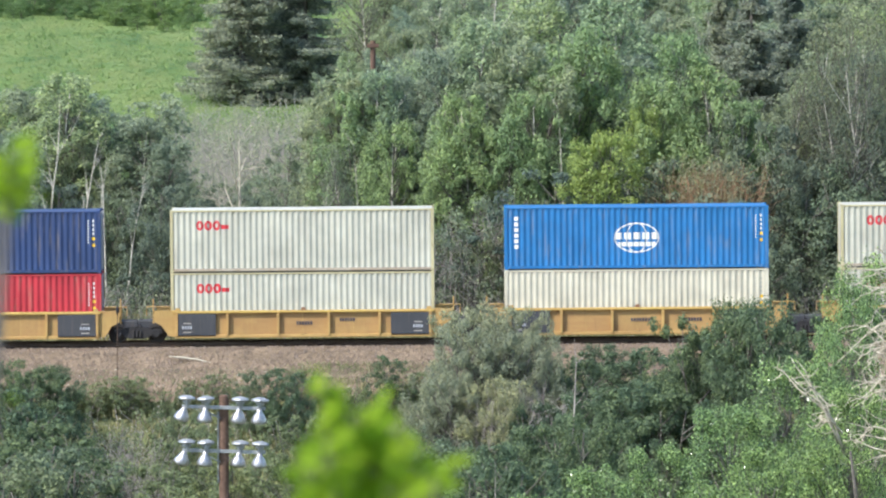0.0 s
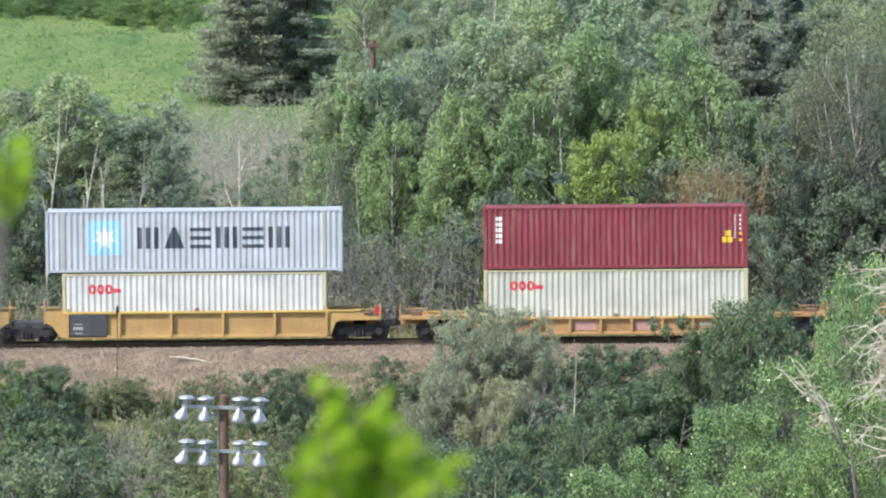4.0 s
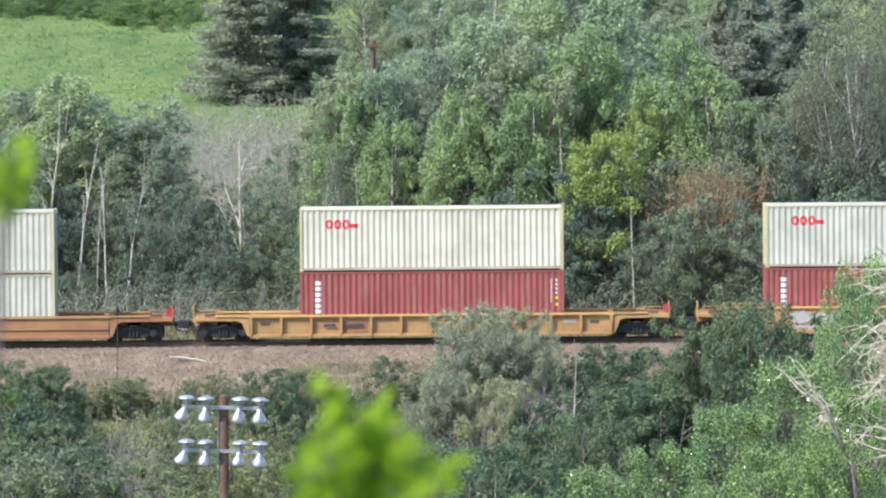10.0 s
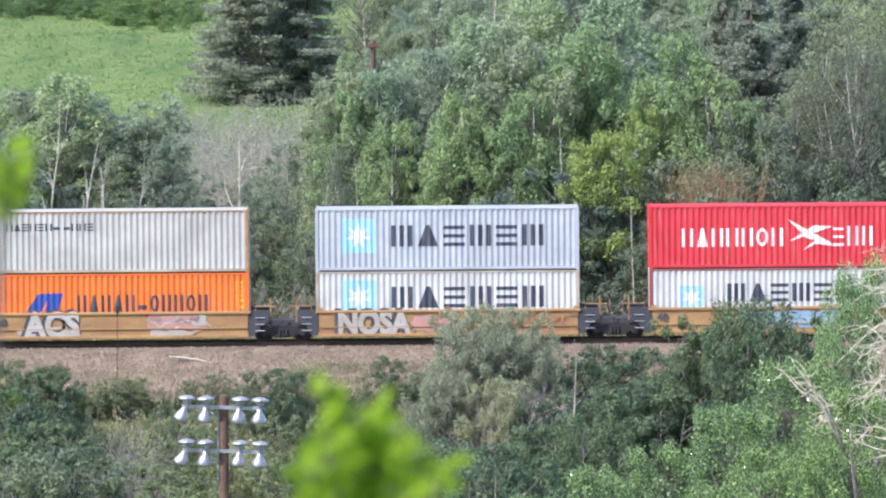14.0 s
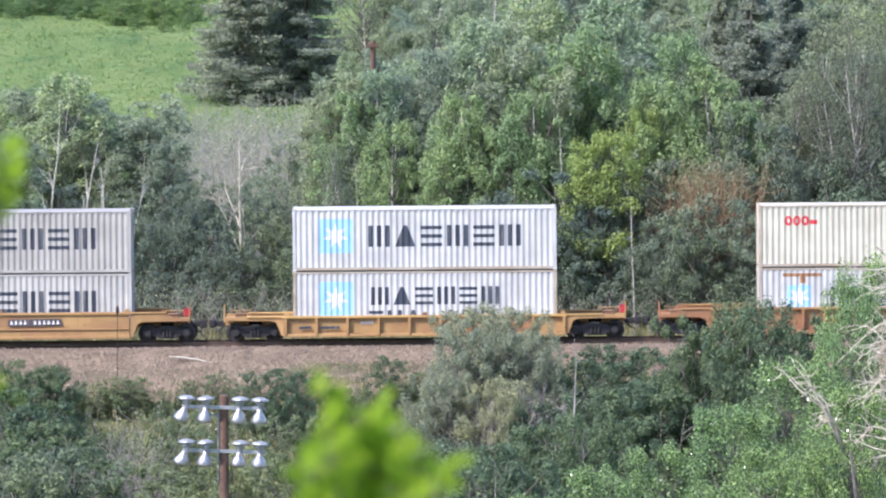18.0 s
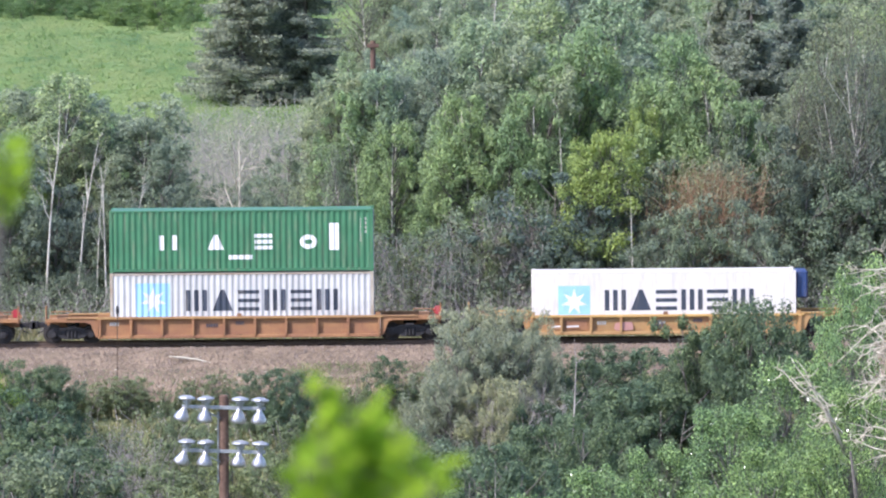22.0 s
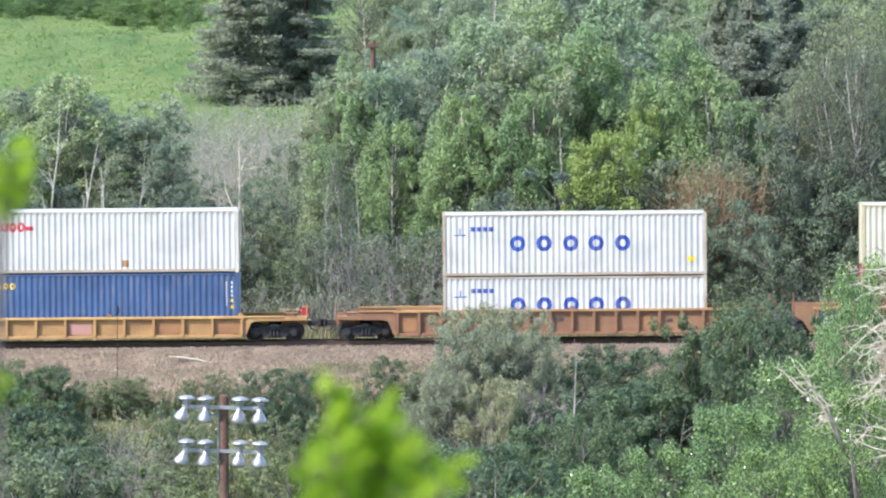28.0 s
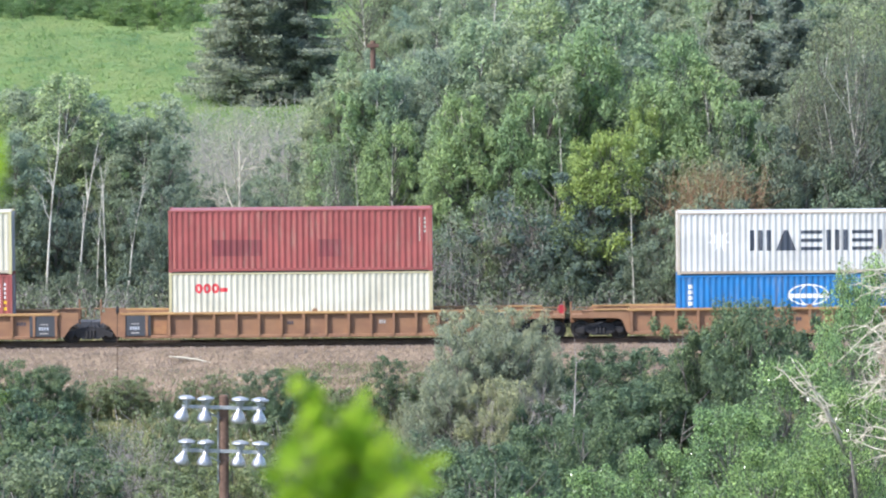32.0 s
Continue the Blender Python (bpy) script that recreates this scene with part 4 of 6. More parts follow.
def number_plate(car, x, z, word, gap, digits, h=0.2, colour="decal_white", plate=True):
    """A dark stencilled strip with one plain bar for every character."""
    step = 0.21
    span = (word + digits) * step + gap
    if plate:
        spray(car, "number_strip", "tag_dark", [(x - 0.12, x + span + 0.08, z - 0.07, z + h + 0.07)])
    at = [x + step * k for k in range(word)] + [x + word * step + gap + step * k for k in range(digits)]
    spray(car, "number_bar", colour, [(q, q + 0.14, z, z + h) for q in at])


def build_cars():
    Y5 = "yellow articulated well car with black end panels"
    # five articulated wells, yellow
    well_car(-27.76, -15.88, 1.5, "golden", Y5, [-29.49, -14.13], ribs=5, black_ends=1.9, arms=[(-15.88, -14.13), (-27.76, -29.49)])
    well_car(-12.37, -0.50, 1.5, "golden", Y5, [1.28], ribs=5, black_ends=1.9, arms=[(-0.50, 1.28), (-12.37, -14.13)])
    well_car(3.04, 14.94, 1.5, "golden", Y5, [16.78], ribs=5, black_ends=1.9, arms=[(14.94, 16.78), (3.04, 1.28)])
    well_car(18.56, 30.46, 1.5, "golden", Y5, [32.21], ribs=5, black_ends=1.9, arms=[(30.46, 32.21), (18.56, 16.78)])
    well_car(34.05, 46.16, 1.5, "golden", Y5, [47.60], decks=[(46.16, 48.57)], ribs=5, black_ends=1.9, black_sides=(0,), arms=[(34.05, 32.21)])
    # single short well, yellow
    well_car(52.98, 65.92, 1.08, "yellow", "yellow ribbed well car", [51.53, 67.37], [(49.49, 52.98), (65.92, 69.23)], 9)
    # long smooth-sided wells with spray paint
    c = well_car(72.92, 89.44, 1.42, "yellow", "faded yellow smooth-sided well car with graffiti", [71.32, 90.75], [(69.88, 72.92), (89.44, 92.27)])
    blobs(c, "tag_blue", [(9.7 + 0.98 * k, 0.82 + 0.05 * (k % 2), 0.85, 0.5 - 0.05 * (k % 3)) for k in range(6)], 4, "pale blue spray-painted lettering")
    blobs(c, "tag_pink", [(15.7, 0.95, 0.55, 0.42), (16.1, 1.0, 0.4, 0.3)], 5, "pink end of the spray painting")
    blobs(c, "tag_red", [(16.2, 0.6, 0.14, 0.3)], 6, "red end of the spray painting")
    scribble(c, "tag_dark", 9.1, 15.0, 0.45, 1.25, 24, 7, 0.1, 0.5)
    scribble(c, "warm_grey", 9.1, 15.0, 0.4, 1.2, 12, 8, 0.09, 0.6)
    scribble(c, "decal_yellow", 9.4, 15.4, 0.95, 1.3, 8, 9, 0.1, 0.4)
    scribble(c, "chord_yellow", 1.0, 8.5, 0.8, 1.2, 5, 10, 0.16, 0.8)
    number_plate(c, 1.1, 0.82, 4, 0.35, 6, 0.16)
    spray(c, "company_mark", "decal_white", [(7.4, 7.62, 0.5, 1.06), (7.72, 7.9, 0.5, 1.06), (8.05, 8.3, 0.5, 1.06), (8.4, 8.55, 0.5, 1.06), (8.65, 8.9, 0.5, 1.06)])
    c = well_car(96.28, 113.24, 1.3, "rusty_orange", "rusty orange smooth-sided well car with teal graffiti", [95.12, 114.34], [(93.66, 96.28), (113.24, 116.15)])
    blobs(c, "tag_teal", [(8.5 + 0.45 * k, 0.74 + 0.03 * (k % 2), 0.36, 0.42 - 0.04 * (k % 2)) for k in range(4)], 11, "teal bubble spray painting")
    scribble(c, "tag_dark", 8.3, 9.9, 0.45, 1.05, 7, 12, 0.05, 0.4)
    scribble(c, "pale_grey", 8.3, 9.9, 0.6, 1.1, 4, 13, 0.05, 0.35)
    # long ribbed well
    c = well_car(119.69, 136.46, 1.27, "yellow", "yellow ribbed well car", [118.48, 137.61], [(117.12, 119.69), (136.46, 139.08)], 12)
    spray(c, "car_number_bar", "decal_dark", [(3.4, 4.0, 0.7, 0.85), (4.4, 5.3, 0.7, 0.85)])
    # five articulated smooth wells with spray paint
    N5 = "ochre smooth-sided articulated well car with graffiti"
    c = well_car(143.75, 155.70, 1.47, "yellow", N5, [141.99, 157.35], [(140.39, 143.75)], arms=[(155.70, 157.35)])
    blobs(c, "warm_grey", [(1.3 + 0.55 * k, 0.85 - 0.05 * (k % 2), 0.4, 0.48 - 0.06 * (k % 3)) for k in range(4)], 14, "faded grey tag")
    scribble(c, "tag_dark", 1.0, 2.8, 0.45, 1.25, 8, 15, 0.05, 0.5)
    lettering(c, "ACS", 9.0, 0.42, 1.15, "tag_white", 2.4, True)
    number_plate(c, 3.0, 0.86, 4, 0.2, 6)
    c = well_car(159.00, 171.11, 1.47, "dull_yellow", N5, [172.69], arms=[(159.00, 157.35), (171.11, 172.69)])
    lettering(c, "ACS", 1.8, 0.36, 1.15, "tag_white", 2.6, True)
    lettering(c, "40", 0.45, 0.85, 0.36, "tag_dark")
    strokes(c, "tag_red", [(6.9, 1.4, 7.9, 1.38, 0.0), (7.35, 1.4, 7.5, 0.75, 0.05)], 0.16)
    blobs(c, "tag_pink", [(7.75, 0.95, 0.42, 0.45), (8.4, 0.92, 0.45, 0.48), (9.1, 0.95, 0.45, 0.45), (9.75, 0.95, 0.4, 0.45)], 16, "pink spray-painted tag")
    blobs(c, "tag_white", [(8.0, 0.5, 0.55, 0.16), (8.9, 0.46, 0.5, 0.14), (9.95, 1.1, 0.2, 0.3)], 17, "white edge of the pink tag")
    scribble(c, "tag_white", 7.5, 9.9, 0.5, 1.3, 11, 18, 0.13, 0.5)
    scribble(c, "tag_mauve", 7.5, 9.9, 0.6, 1.25, 9, 19, 0.09, 0.45)
    blobs(c, "tag_white", [(2.2, 0.5, 0.8, 0.25), (3.6, 0.55, 0.8, 0.28)], 20, "pale cloud under the letters")
    scribble(c, "tag_mauve", 1.9, 4.6, 0.35, 1.3, 10, 21, 0.04, 0.5)
    c = well_car(174.31, 186.34, 1.47, "dull_yellow", N5, [188.02], arms=[(174.31, 172.69), (186.34, 188.02)])
    lettering(c, "NOSA", 0.9, 0.4, 1.05, "tag_white", 3.4, True)
    blobs(c, "tag_pink", [(4.9, 0.85, 0.6, 0.4), (6.1, 0.95, 0.5, 0.35)], 22, "faded pink tag")
    blobs(c, "tag_red", [(8.2, 1.32, 0.3, 0.1), (5.2, 1.38, 0.5, 0.07)], 23, "faded red smear")
    scribble(c, "brown", 8.6, 11.8, 0.6, 1.3, 18, 24, 0.13, 0.45)
    scribble(c, "tag_dark", 0.8, 4.4, 0.35, 1.35, 10, 25, 0.06, 0.45)
    scribble(c, "brown", 4.6, 8.0, 0.45, 1.1, 9, 26, 0.06, 0.5)
    c = well_car(189.67, 201.73, 1.47, "dull_yellow", N5, [203.41], arms=[(189.67, 188.02), (201.73, 203.41)])
    blobs(c, "tag_blue", [(4.7 + 0.6 * k, 0.9 + 0.03 * (k % 2), 0.5, 0.48 - 0.06 * (k % 3)) for k in range(7)], 27, "pale blue spray-painted tag")
    scribble(c, "tag_teal", 4.4, 8.6, 0.45, 1.3, 12, 28, 0.07, 0.5)
    scribble(c, "tag_dark", 4.4, 8.6, 0.45, 1.3, 9, 29, 0.05, 0.45)
    lettering(c, "40", 0.3, 0.85, 0.36, "tag_dark")
    c = well_car(205.09, 217.09, 1.47, "dull_yellow", N5, [218.77], [(217.09, 219.82)], arms=[(205.09, 203.41)])
    lettering(c, "40", 0.45, 0.8, 0.4, "tag_dark")
    blobs(c, "tag_mauve", [(1.4 + 0.66 * k, 0.86, 0.42, 0.5 - 0.05 * (k % 3)) for k in range(6)], 30, "faded mauve-grey tag")
    scribble(c, "brown", 1.1, 5.2, 0.4, 1.3, 18, 31, 0.08, 0.5)
    scribble(c, "warm_grey", 1.1, 5.2, 0.4, 1.3, 8, 32, 0.05, 0.5)
    strokes(c, "decal_yellow", [(3.2, 1.07, 3.8, 1.1, 0.0)], 0.12)
    number_plate(c, 6.45, 0.92, 4, 0.25, 6)
    # single ribbed wells
    c = well_car(224.17, 237.20, 1.22, "yellow", "yellow ribbed well car", [222.83, 238.56], [(221.44, 224.17), (237.20, 239.95)], 9)
    spray(c, "car_number_bar", "decal_dark", [(0.7, 1.3, 0.6, 0.75), (1.7, 2.6, 0.6, 0.75)])
    well_car(243.98, 260.50, 1.44, "rusty_orange", "rusty brown ribbed well car", [242.73, 261.73], [(241.52, 243.98), (260.50, 263.36)], 16)
    c = well_car(267.05, 280.10, 1.24, "rusty_orange", "rusty orange ribbed well car", [265.82, 281.44], [(264.64, 267.05), (280.10, 282.86)], 9)
    c = well_car(286.97, 299.54, 1.16, "yellow", "yellow ribbed well car", [285.56, 300.96], [(284.17, 286.97), (299.54, 302.35)], 9)
    spray(c, "car_number_bar", "decal_white", [(1.0, 1.5, 0.58, 0.68), (1.7, 2.3, 0.58, 0.68)])
    spray(c, "graffiti", "tag_pink", [(3.9, 4.8, 0.42, 0.82)], "pale pink tag")
    lettering(c, "40", 5.6, 0.5, 0.4, "tag_dark")
    # three articulated ribbed wells
    R3 = "rust-stained yellow ribbed articulated well car"
    well_car(306.41, 318.94, 1.24, "dull_yellow", R3, [305.15, 320.64], [(303.66, 306.41)], 9, arms=[(318.94, 320.64)])
    well_car(322.51, 334.62, 1.24, "dull_yellow", R3, [336.35], (), 7, 1.0, arms=[(322.51, 320.64), (334.62, 336.35)])
    well_car(338.13, 350.50, 1.24, "yellow", R3, [351.92], [(350.50, 353.44)], 9, arms=[(338.13, 336.35)])
    # three long articulated ribbed wells, brown
    B3 = "weathered brown ribbed articulated well car"
    well_car(357.53, 373.83, 1.44, "brown", B3, [356.16, 375.38], [(354.77, 357.53)], 16, 1.3, (1,), arms=[(373.83, 375.38)])
    well_car(376.92, 393.38, 1.44, "brown", B3, [394.88], (), 16, 1.3, arms=[(376.92, 375.38), (393.38, 394.88)])
    well_car(396.37, 414.14, 1.44, "brown", B3, [415.51], [(414.14, 416.77)], 17, 1.3, arms=[(396.37, 394.88)])
    well_car(419.78, 436.42, 1.44, "brown", "weathered brown ribbed well car", [418.44, 437.74], [(417.08, 419.78), (436.42, 439.05)], 16)


def lettering(car, text, x, z, height, colour, width=0.0, outline=False):
    """Sprayed or stencilled characters on the side of a car."""
    cu = bpy.data.curves.new("text", "FONT")
    if outline:
        lettering(car, text, x - 0.1, z - 0.01, height * 1.02, "tag_dark", width + 0.2)
    cu.body, cu.size, cu.offset = text, height * 1.38, 0.075 if outline else 0.165 if width else 0.02
    ob = bpy.data.objects.new("text", cu)
    scene.collection.objects.link(ob)
    bpy.context.view_layer.update()
    me = bpy.data.meshes.new_from_object(ob.evaluated_get(bpy.context.evaluated_depsgraph_get()))
    bpy.data.objects.remove(ob)
    xs = [q.co.x for q in me.vertices]
    k = width / (max(xs) - min(xs)) if width else 1.0
    me.transform(Matrix(((k, 0, 0, x), (0, 0, 1, NEAR - (0.016 if outline else 0.01)), (0, 1, 0, z), (0, 0, 0, 1))))
    me.materials.clear()
    me.materials.append(PAINT[colour])
    o = new("painted_letters", me)
    o.parent = car


build_cars()

# the cooling unit's generator on the refrigerated container
genset = part("generator_unit", Geo().box(L40, L40 + 0.55, -1.0, 1.0, 1.5, 2.75, 0.06), PAINT["navy"], next(o for o in moving if o.get("label", "").startswith("smooth white")), "dark blue clip-on generator")

SPEED = 12.862


# ---- trees and brush ----
def leaf_mesh(name, centre, normal, size, material, rng, slim=0.55, corners=3):
    """Many small leaves: pointed slips, or lozenges bent along the middle."""
    n = len(centre)
    ref = rng.normal(size=(n, 3))
    t = np.cross(normal, ref)
    t /= np.linalg.norm(t, axis=1, keepdims=True) + 1e-9
    b = np.cross(normal, t)
    s = (size * rng.uniform(0.65, 1.35, n))[:, None]
    v = np.empty((n, corners, 3))
    v[:, 0] = centre + t * s * 0.55
    if corners == 3:
        v[:, 1] = centre - t * s * 0.35 + b * s * slim * 0.55
        v[:, 2] = centre - t * s * 0.35 - b * s * slim * 0.55
    else:
        v[:, 1] = centre + b * s * slim * 0.5 - normal * s * 0.08
        v[:, 2] = centre - t * s * 0.5
        v[:, 3] = centre - b * s * slim * 0.5 - normal * s * 0.08
    me = bpy.data.meshes.new(name)
    me.vertices.add(corners * n)
    me.vertices.foreach_set("co", v.reshape(-1))
    me.loops.add(corners * n)
    me.loops.foreach_set("vertex_index", np.arange(corners * n, dtype=np.int32))
    me.polygons.add(n)
    me.polygons.foreach_set("loop_start", np.arange(0, corners * n, corners, dtype=np.int32))
    me.materials.append(material)
    me.update()
    me.validate()
    return me


def unit(v):
    return v / (np.linalg.norm(v, axis=1, keepdims=True) + 1e-9)


def clump_leaves(clumps, per, rng, up=0.5, rough=0.34):
    """Leaves spread through the outer part of uneven clumps; each clump is centre and radii."""
    cs, ns = [], []
    for c, r in clumps:
        k = max(6, int(per * rng.uniform(0.7, 1.3)))
        d = unit(rng.normal(size=(k, 3)))
        rad = rng.uniform(0.25, 1.0, (k, 1)) ** 0.55 * (1 + 0.3 * np.sin(d[:, :1] * 5 + c[0]) * np.cos(d[:, 1:2] * 4 + c[2]))
        cs.append(np.array(c) + d * rad * np.array(r))
        ns.append(unit(d + rng.normal(size=(k, 3)) * rough + np.array((0, 0, up * 0.7))))
    return np.concatenate(cs), np.concatenate(ns)


def make_tree(name, label, seed, height, spread, base, n_clump, per, leaf, leaf_mat, bark, trunk_r=0.12, stems=1, lean=0.04, clump=0.14, shape=0.9, group="", up=0.5, corners=3, rough=0.42, tall=(0.6, 1.0), twigs=1.0):
    """A tree: tapered trunk, limbs out to every clump of the crown, the crown in many small leaves."""
    rng = np.random.default_rng(seed)
    wood, limbs, clumps = Geo(), Geo(), []
    for s in range(stems):
        off = rng.normal(size=2) * (0.25 * spread if stems > 1 else 0.0)
        top = height * (1.0 if s == 0 else rng.uniform(0.9, 1.0) if stems > 3 else rng.uniform(0.75, 0.95))
        flare = 1.3 if stems > 3 else 2.2
        tip = np.array((off[0] * flare + rng.normal() * lean * height, off[1] * flare + rng.normal() * lean * height, top * 0.93))
        root = np.array((off[0] * 0.35, off[1] * 0.35, -0.3))
        bow = rng.normal(size=3) * 0.035 * height
        at = lambda q, root=root, tip=tip, bow=bow: root + (tip - root) * q + bow * math.sin(q * math.pi)
        qs = [0, 0.12, 0.25, 0.4, 0.55, 0.7, 0.85, 1.0]
        r0 = trunk_r * (1.0 if stems == 1 else 0.7)
        wood.tube([at(q) for q in qs], [r0 * (1.25 - 0.25 * min(1, q * 9)) * (1 - 0.9 * q) + 0.012 for q in qs], 7)
        for k in range(n_clump // stems):
            h = base + (1 - base) * rng.uniform(0, 1) ** shape
            prof = math.sqrt(max(0.03, 1 - (2 * (h - base) / (1.02 - base) * 0.9 - 0.75) ** 2 / 1.25))
            ang = rng.uniform(0, 2 * math.pi)
            rad = spread * prof * math.sqrt(rng.uniform(0.08, 1.0)) * rng.uniform(0.8, 1.15)
            c = at(min(1, h)) + np.array((math.cos(ang) * rad, math.sin(ang) * rad, 0))
            c[2] = min(top, h * top)
            rr = clump * height * rng.uniform(0.55, 1.15) * (1.1 - 0.45 * h)
            clumps.append((c, (rr, rr, rr * rng.uniform(*tall))))
            j = at(max(0.08, min(0.97, h - 0.08 - 0.25 * rad / height)))
            mid = (j + c) / 2 + np.array((0, 0, -0.05 * rad))
            if rng.random() > twigs:
                continue
            limbs.tube([j, mid, c + (c - j) * 0.08], [0.02 + 0.28 * r0 * (1.1 - h), 0.015 + 0.15 * r0 * (1.1 - h), 0.008], 4, False)
    wood.smooth = True
    tree = thing(name, Matrix.Identity(4), label, "tree" if "tree" in name or name in ("aspen", "poplar") else "bush", group)
    part("trunk", wood, bark, tree)
    limbs.smooth = True
    tagged(part("limbwork", limbs, BARK if bark == PALE_BARK else bark, tree), kind="stuff")
    c, nrm = clump_leaves(clumps, per, rng, up, rough)
    keep = c[:, 2] > 0.05
    crown = new("crown", leaf_mesh("crown", c[keep], nrm[keep], leaf, leaf_mat, rng, 0.6, corners))
    crown.parent = tree
    return tree


def stand(proto, x, y, height, own, turn=0.0, wide=1.0):
    """Plant a copy of a tree at x, y with the given height (own is the height it was built at)."""
    k = height / own
    m = pose(x, y, ground_z(x, y), 0, 0, turn) @ Matrix.Diagonal((k * wide, k * wide, k, 1))
    if proto.name not in used:
        used.add(proto.name)
        proto.matrix_basis = m
        return proto
    out = copy_thing(proto, m)
    out.matrix_basis = m
    return out


used = set()


def spruce(seed, height, spread, label):
    rng = np.random.default_rng(seed)
    wood = Geo()
    wood.tube([(0, 0, -0.2), (0.05, 0, height * 0.5), (0, 0.03, height)], [0.22, 0.13, 0.02], 7)
    boughs = Geo()
    cs, ns = [], []
    levels = int(height * 2.5)
    for i in range(levels):
        h = 0.04 + 0.95 * i / levels
        reach = spread * (1 - h) ** 0.8 * rng.uniform(0.82, 1.08) + 0.15
        for k in range(int(6 + 3 * rng.random())):
            a = rng.uniform(0, 2 * math.pi)
            ln = reach * rng.uniform(0.6, 1.08)
            out = np.array((math.cos(a), math.sin(a), 0))
            z0 = h * height + rng.uniform(-0.35, 0.35)
            p = [np.array((0, 0, z0)) + out * ln * q + np.array((0, 0, ln * (-0.28 * q + 0.22 * q * q))) for q in (0, 0.5, 1)]
            boughs.tube(p, [0.04, 0.025, 0.01], 3, False)
            m = int(22 + 74 * ln)
            q = rng.uniform(0.15, 1.03, m)
            side = np.array((-out[1], out[0], 0))
            c = np.array((0, 0, z0)) + out * (ln * q)[:, None] * rng.uniform(0.94, 1.06) + side * (rng.normal(size=m) * 0.22 * ln * (1.1 - 0.75 * q))[:, None]
            c[:, 2] += ln * (-0.28 * q + 0.22 * q * q) - rng.uniform(0, 0.5, m) ** 1.3
            cs.append(c)
            ns.append(unit(rng.normal(size=(m, 3)) * 0.75 + np.array((0, 0, 0.8)) + out * 0.45))
    tree = thing("spruce", Matrix.Identity(4), label, "tree", "spruces")
    part("trunk", wood, BARK, tree)
    tagged(part("boughwork", boughs, BARK, tree), kind="stuff")
    crown = new("crown", leaf_mesh("crown", np.concatenate(cs), np.concatenate(ns), 0.25, LEAF["spruce"], rng, 0.38))
    crown.parent = tree
    return tree


def bare_tree(seed, height, label, bark, spread=0.45, trunk_r=0.09, depth=3, reach=(0.35, 0.62), twist=0.5, forks=0.55, first=2):
    """A leafless tree, branching over and over."""
    rng = np.random.default_rng(seed)
    trunk_geo, branch_geo = Geo(), Geo()

    def grow(p, way, ln, r, d):
        pts, rad, q, w = [p], [r], p, way
        steps = 6 if d == depth else 4
        for k in range(steps):
            w = w + rng.normal(size=3) * 0.26 * twist * (0.5 if d == depth else 1)
            w = w / np.linalg.norm(w)
            q = q + w * ln / steps
            pts.append(q)
            rad.append(r * (1 - 0.78 * (k + 1) / steps))
            if d > 0 and (k >= first or d < depth):
                for _ in range(1 + int(rng.random() < forks)):
                    side = unit(rng.normal(size=(1, 3)))[0]
                    nw = w * (1 - spread) + side * spread * 1.25 + np.array((0, 0, 0.12))
                    nw = nw / np.linalg.norm(nw)
                    grow(q, nw, ln * rng.uniform(*reach), rad[-1] * 0.6, d - 1)
        (trunk_geo if d == depth else branch_geo).tube(pts, rad, 6 if r > 0.04 else 4, False)

    grow(np.array((0, 0, -0.2)), np.array((0.04, 0.0, 1.0)), height, trunk_r, depth)
    ob = thing("dead_tree", Matrix.Identity(4), label, "tree")
    trunk_geo.smooth = branch_geo.smooth = True
    part("trunk", trunk_geo, bark, ob)
    tagged(part("branchwork", branch_geo, bark, ob), kind="stuff")
    return ob


def thicket(name, label, seed, n, x0, x1, y0, y1, low, high, material, spread=0.3, leaves=None, leaf=0.1, per=8, thick=1.0):
    """A thicket of bare or thinly leaved stems, too many to count."""
    rng = np.random.default_rng(seed)
    g, cs = Geo(), []
    for k in range(n):
        x, y = rng.uniform(x0, x1), rng.uniform(y0, y1)
        z = ground_z(x, y)
        h = rng.uniform(low, high)
        tip = np.array((x, y, z)) + np.array((rng.normal() * spread * h, rng.normal() * spread * h, h))
        root = np.array((x, y, z - 0.1))
        mid = (root + tip) / 2 + rng.normal(size=3) * 0.08 * h
        g.tube([root, mid, tip], [0.03 * thick, 0.02 * thick, 0.006], 3, False)
        for _ in range(3):
            q = rng.uniform(0.4, 0.9)
            a = root + (tip - root) * q
            b = a + np.array((rng.normal() * 0.25, rng.normal() * 0.25, rng.uniform(0.1, 0.4))) * h * 0.6
            g.tube([a, b], [0.014 * thick, 0.005], 3, False)
            cs.append(b)
        cs.append(tip)
    ob = solid(name, g, material, label, "brush", "stuff")
    if leaves:
        c, nn = clump_leaves([(q, (0.28, 0.28, 0.28)) for q in cs], per, rng)
        lo = new("thicket_leaves", leaf_mesh("thicket_leaves", c, nn, leaf, leaves, rng))
        lo.parent = ob
        tagged(lo, kind="stuff")
    return ob


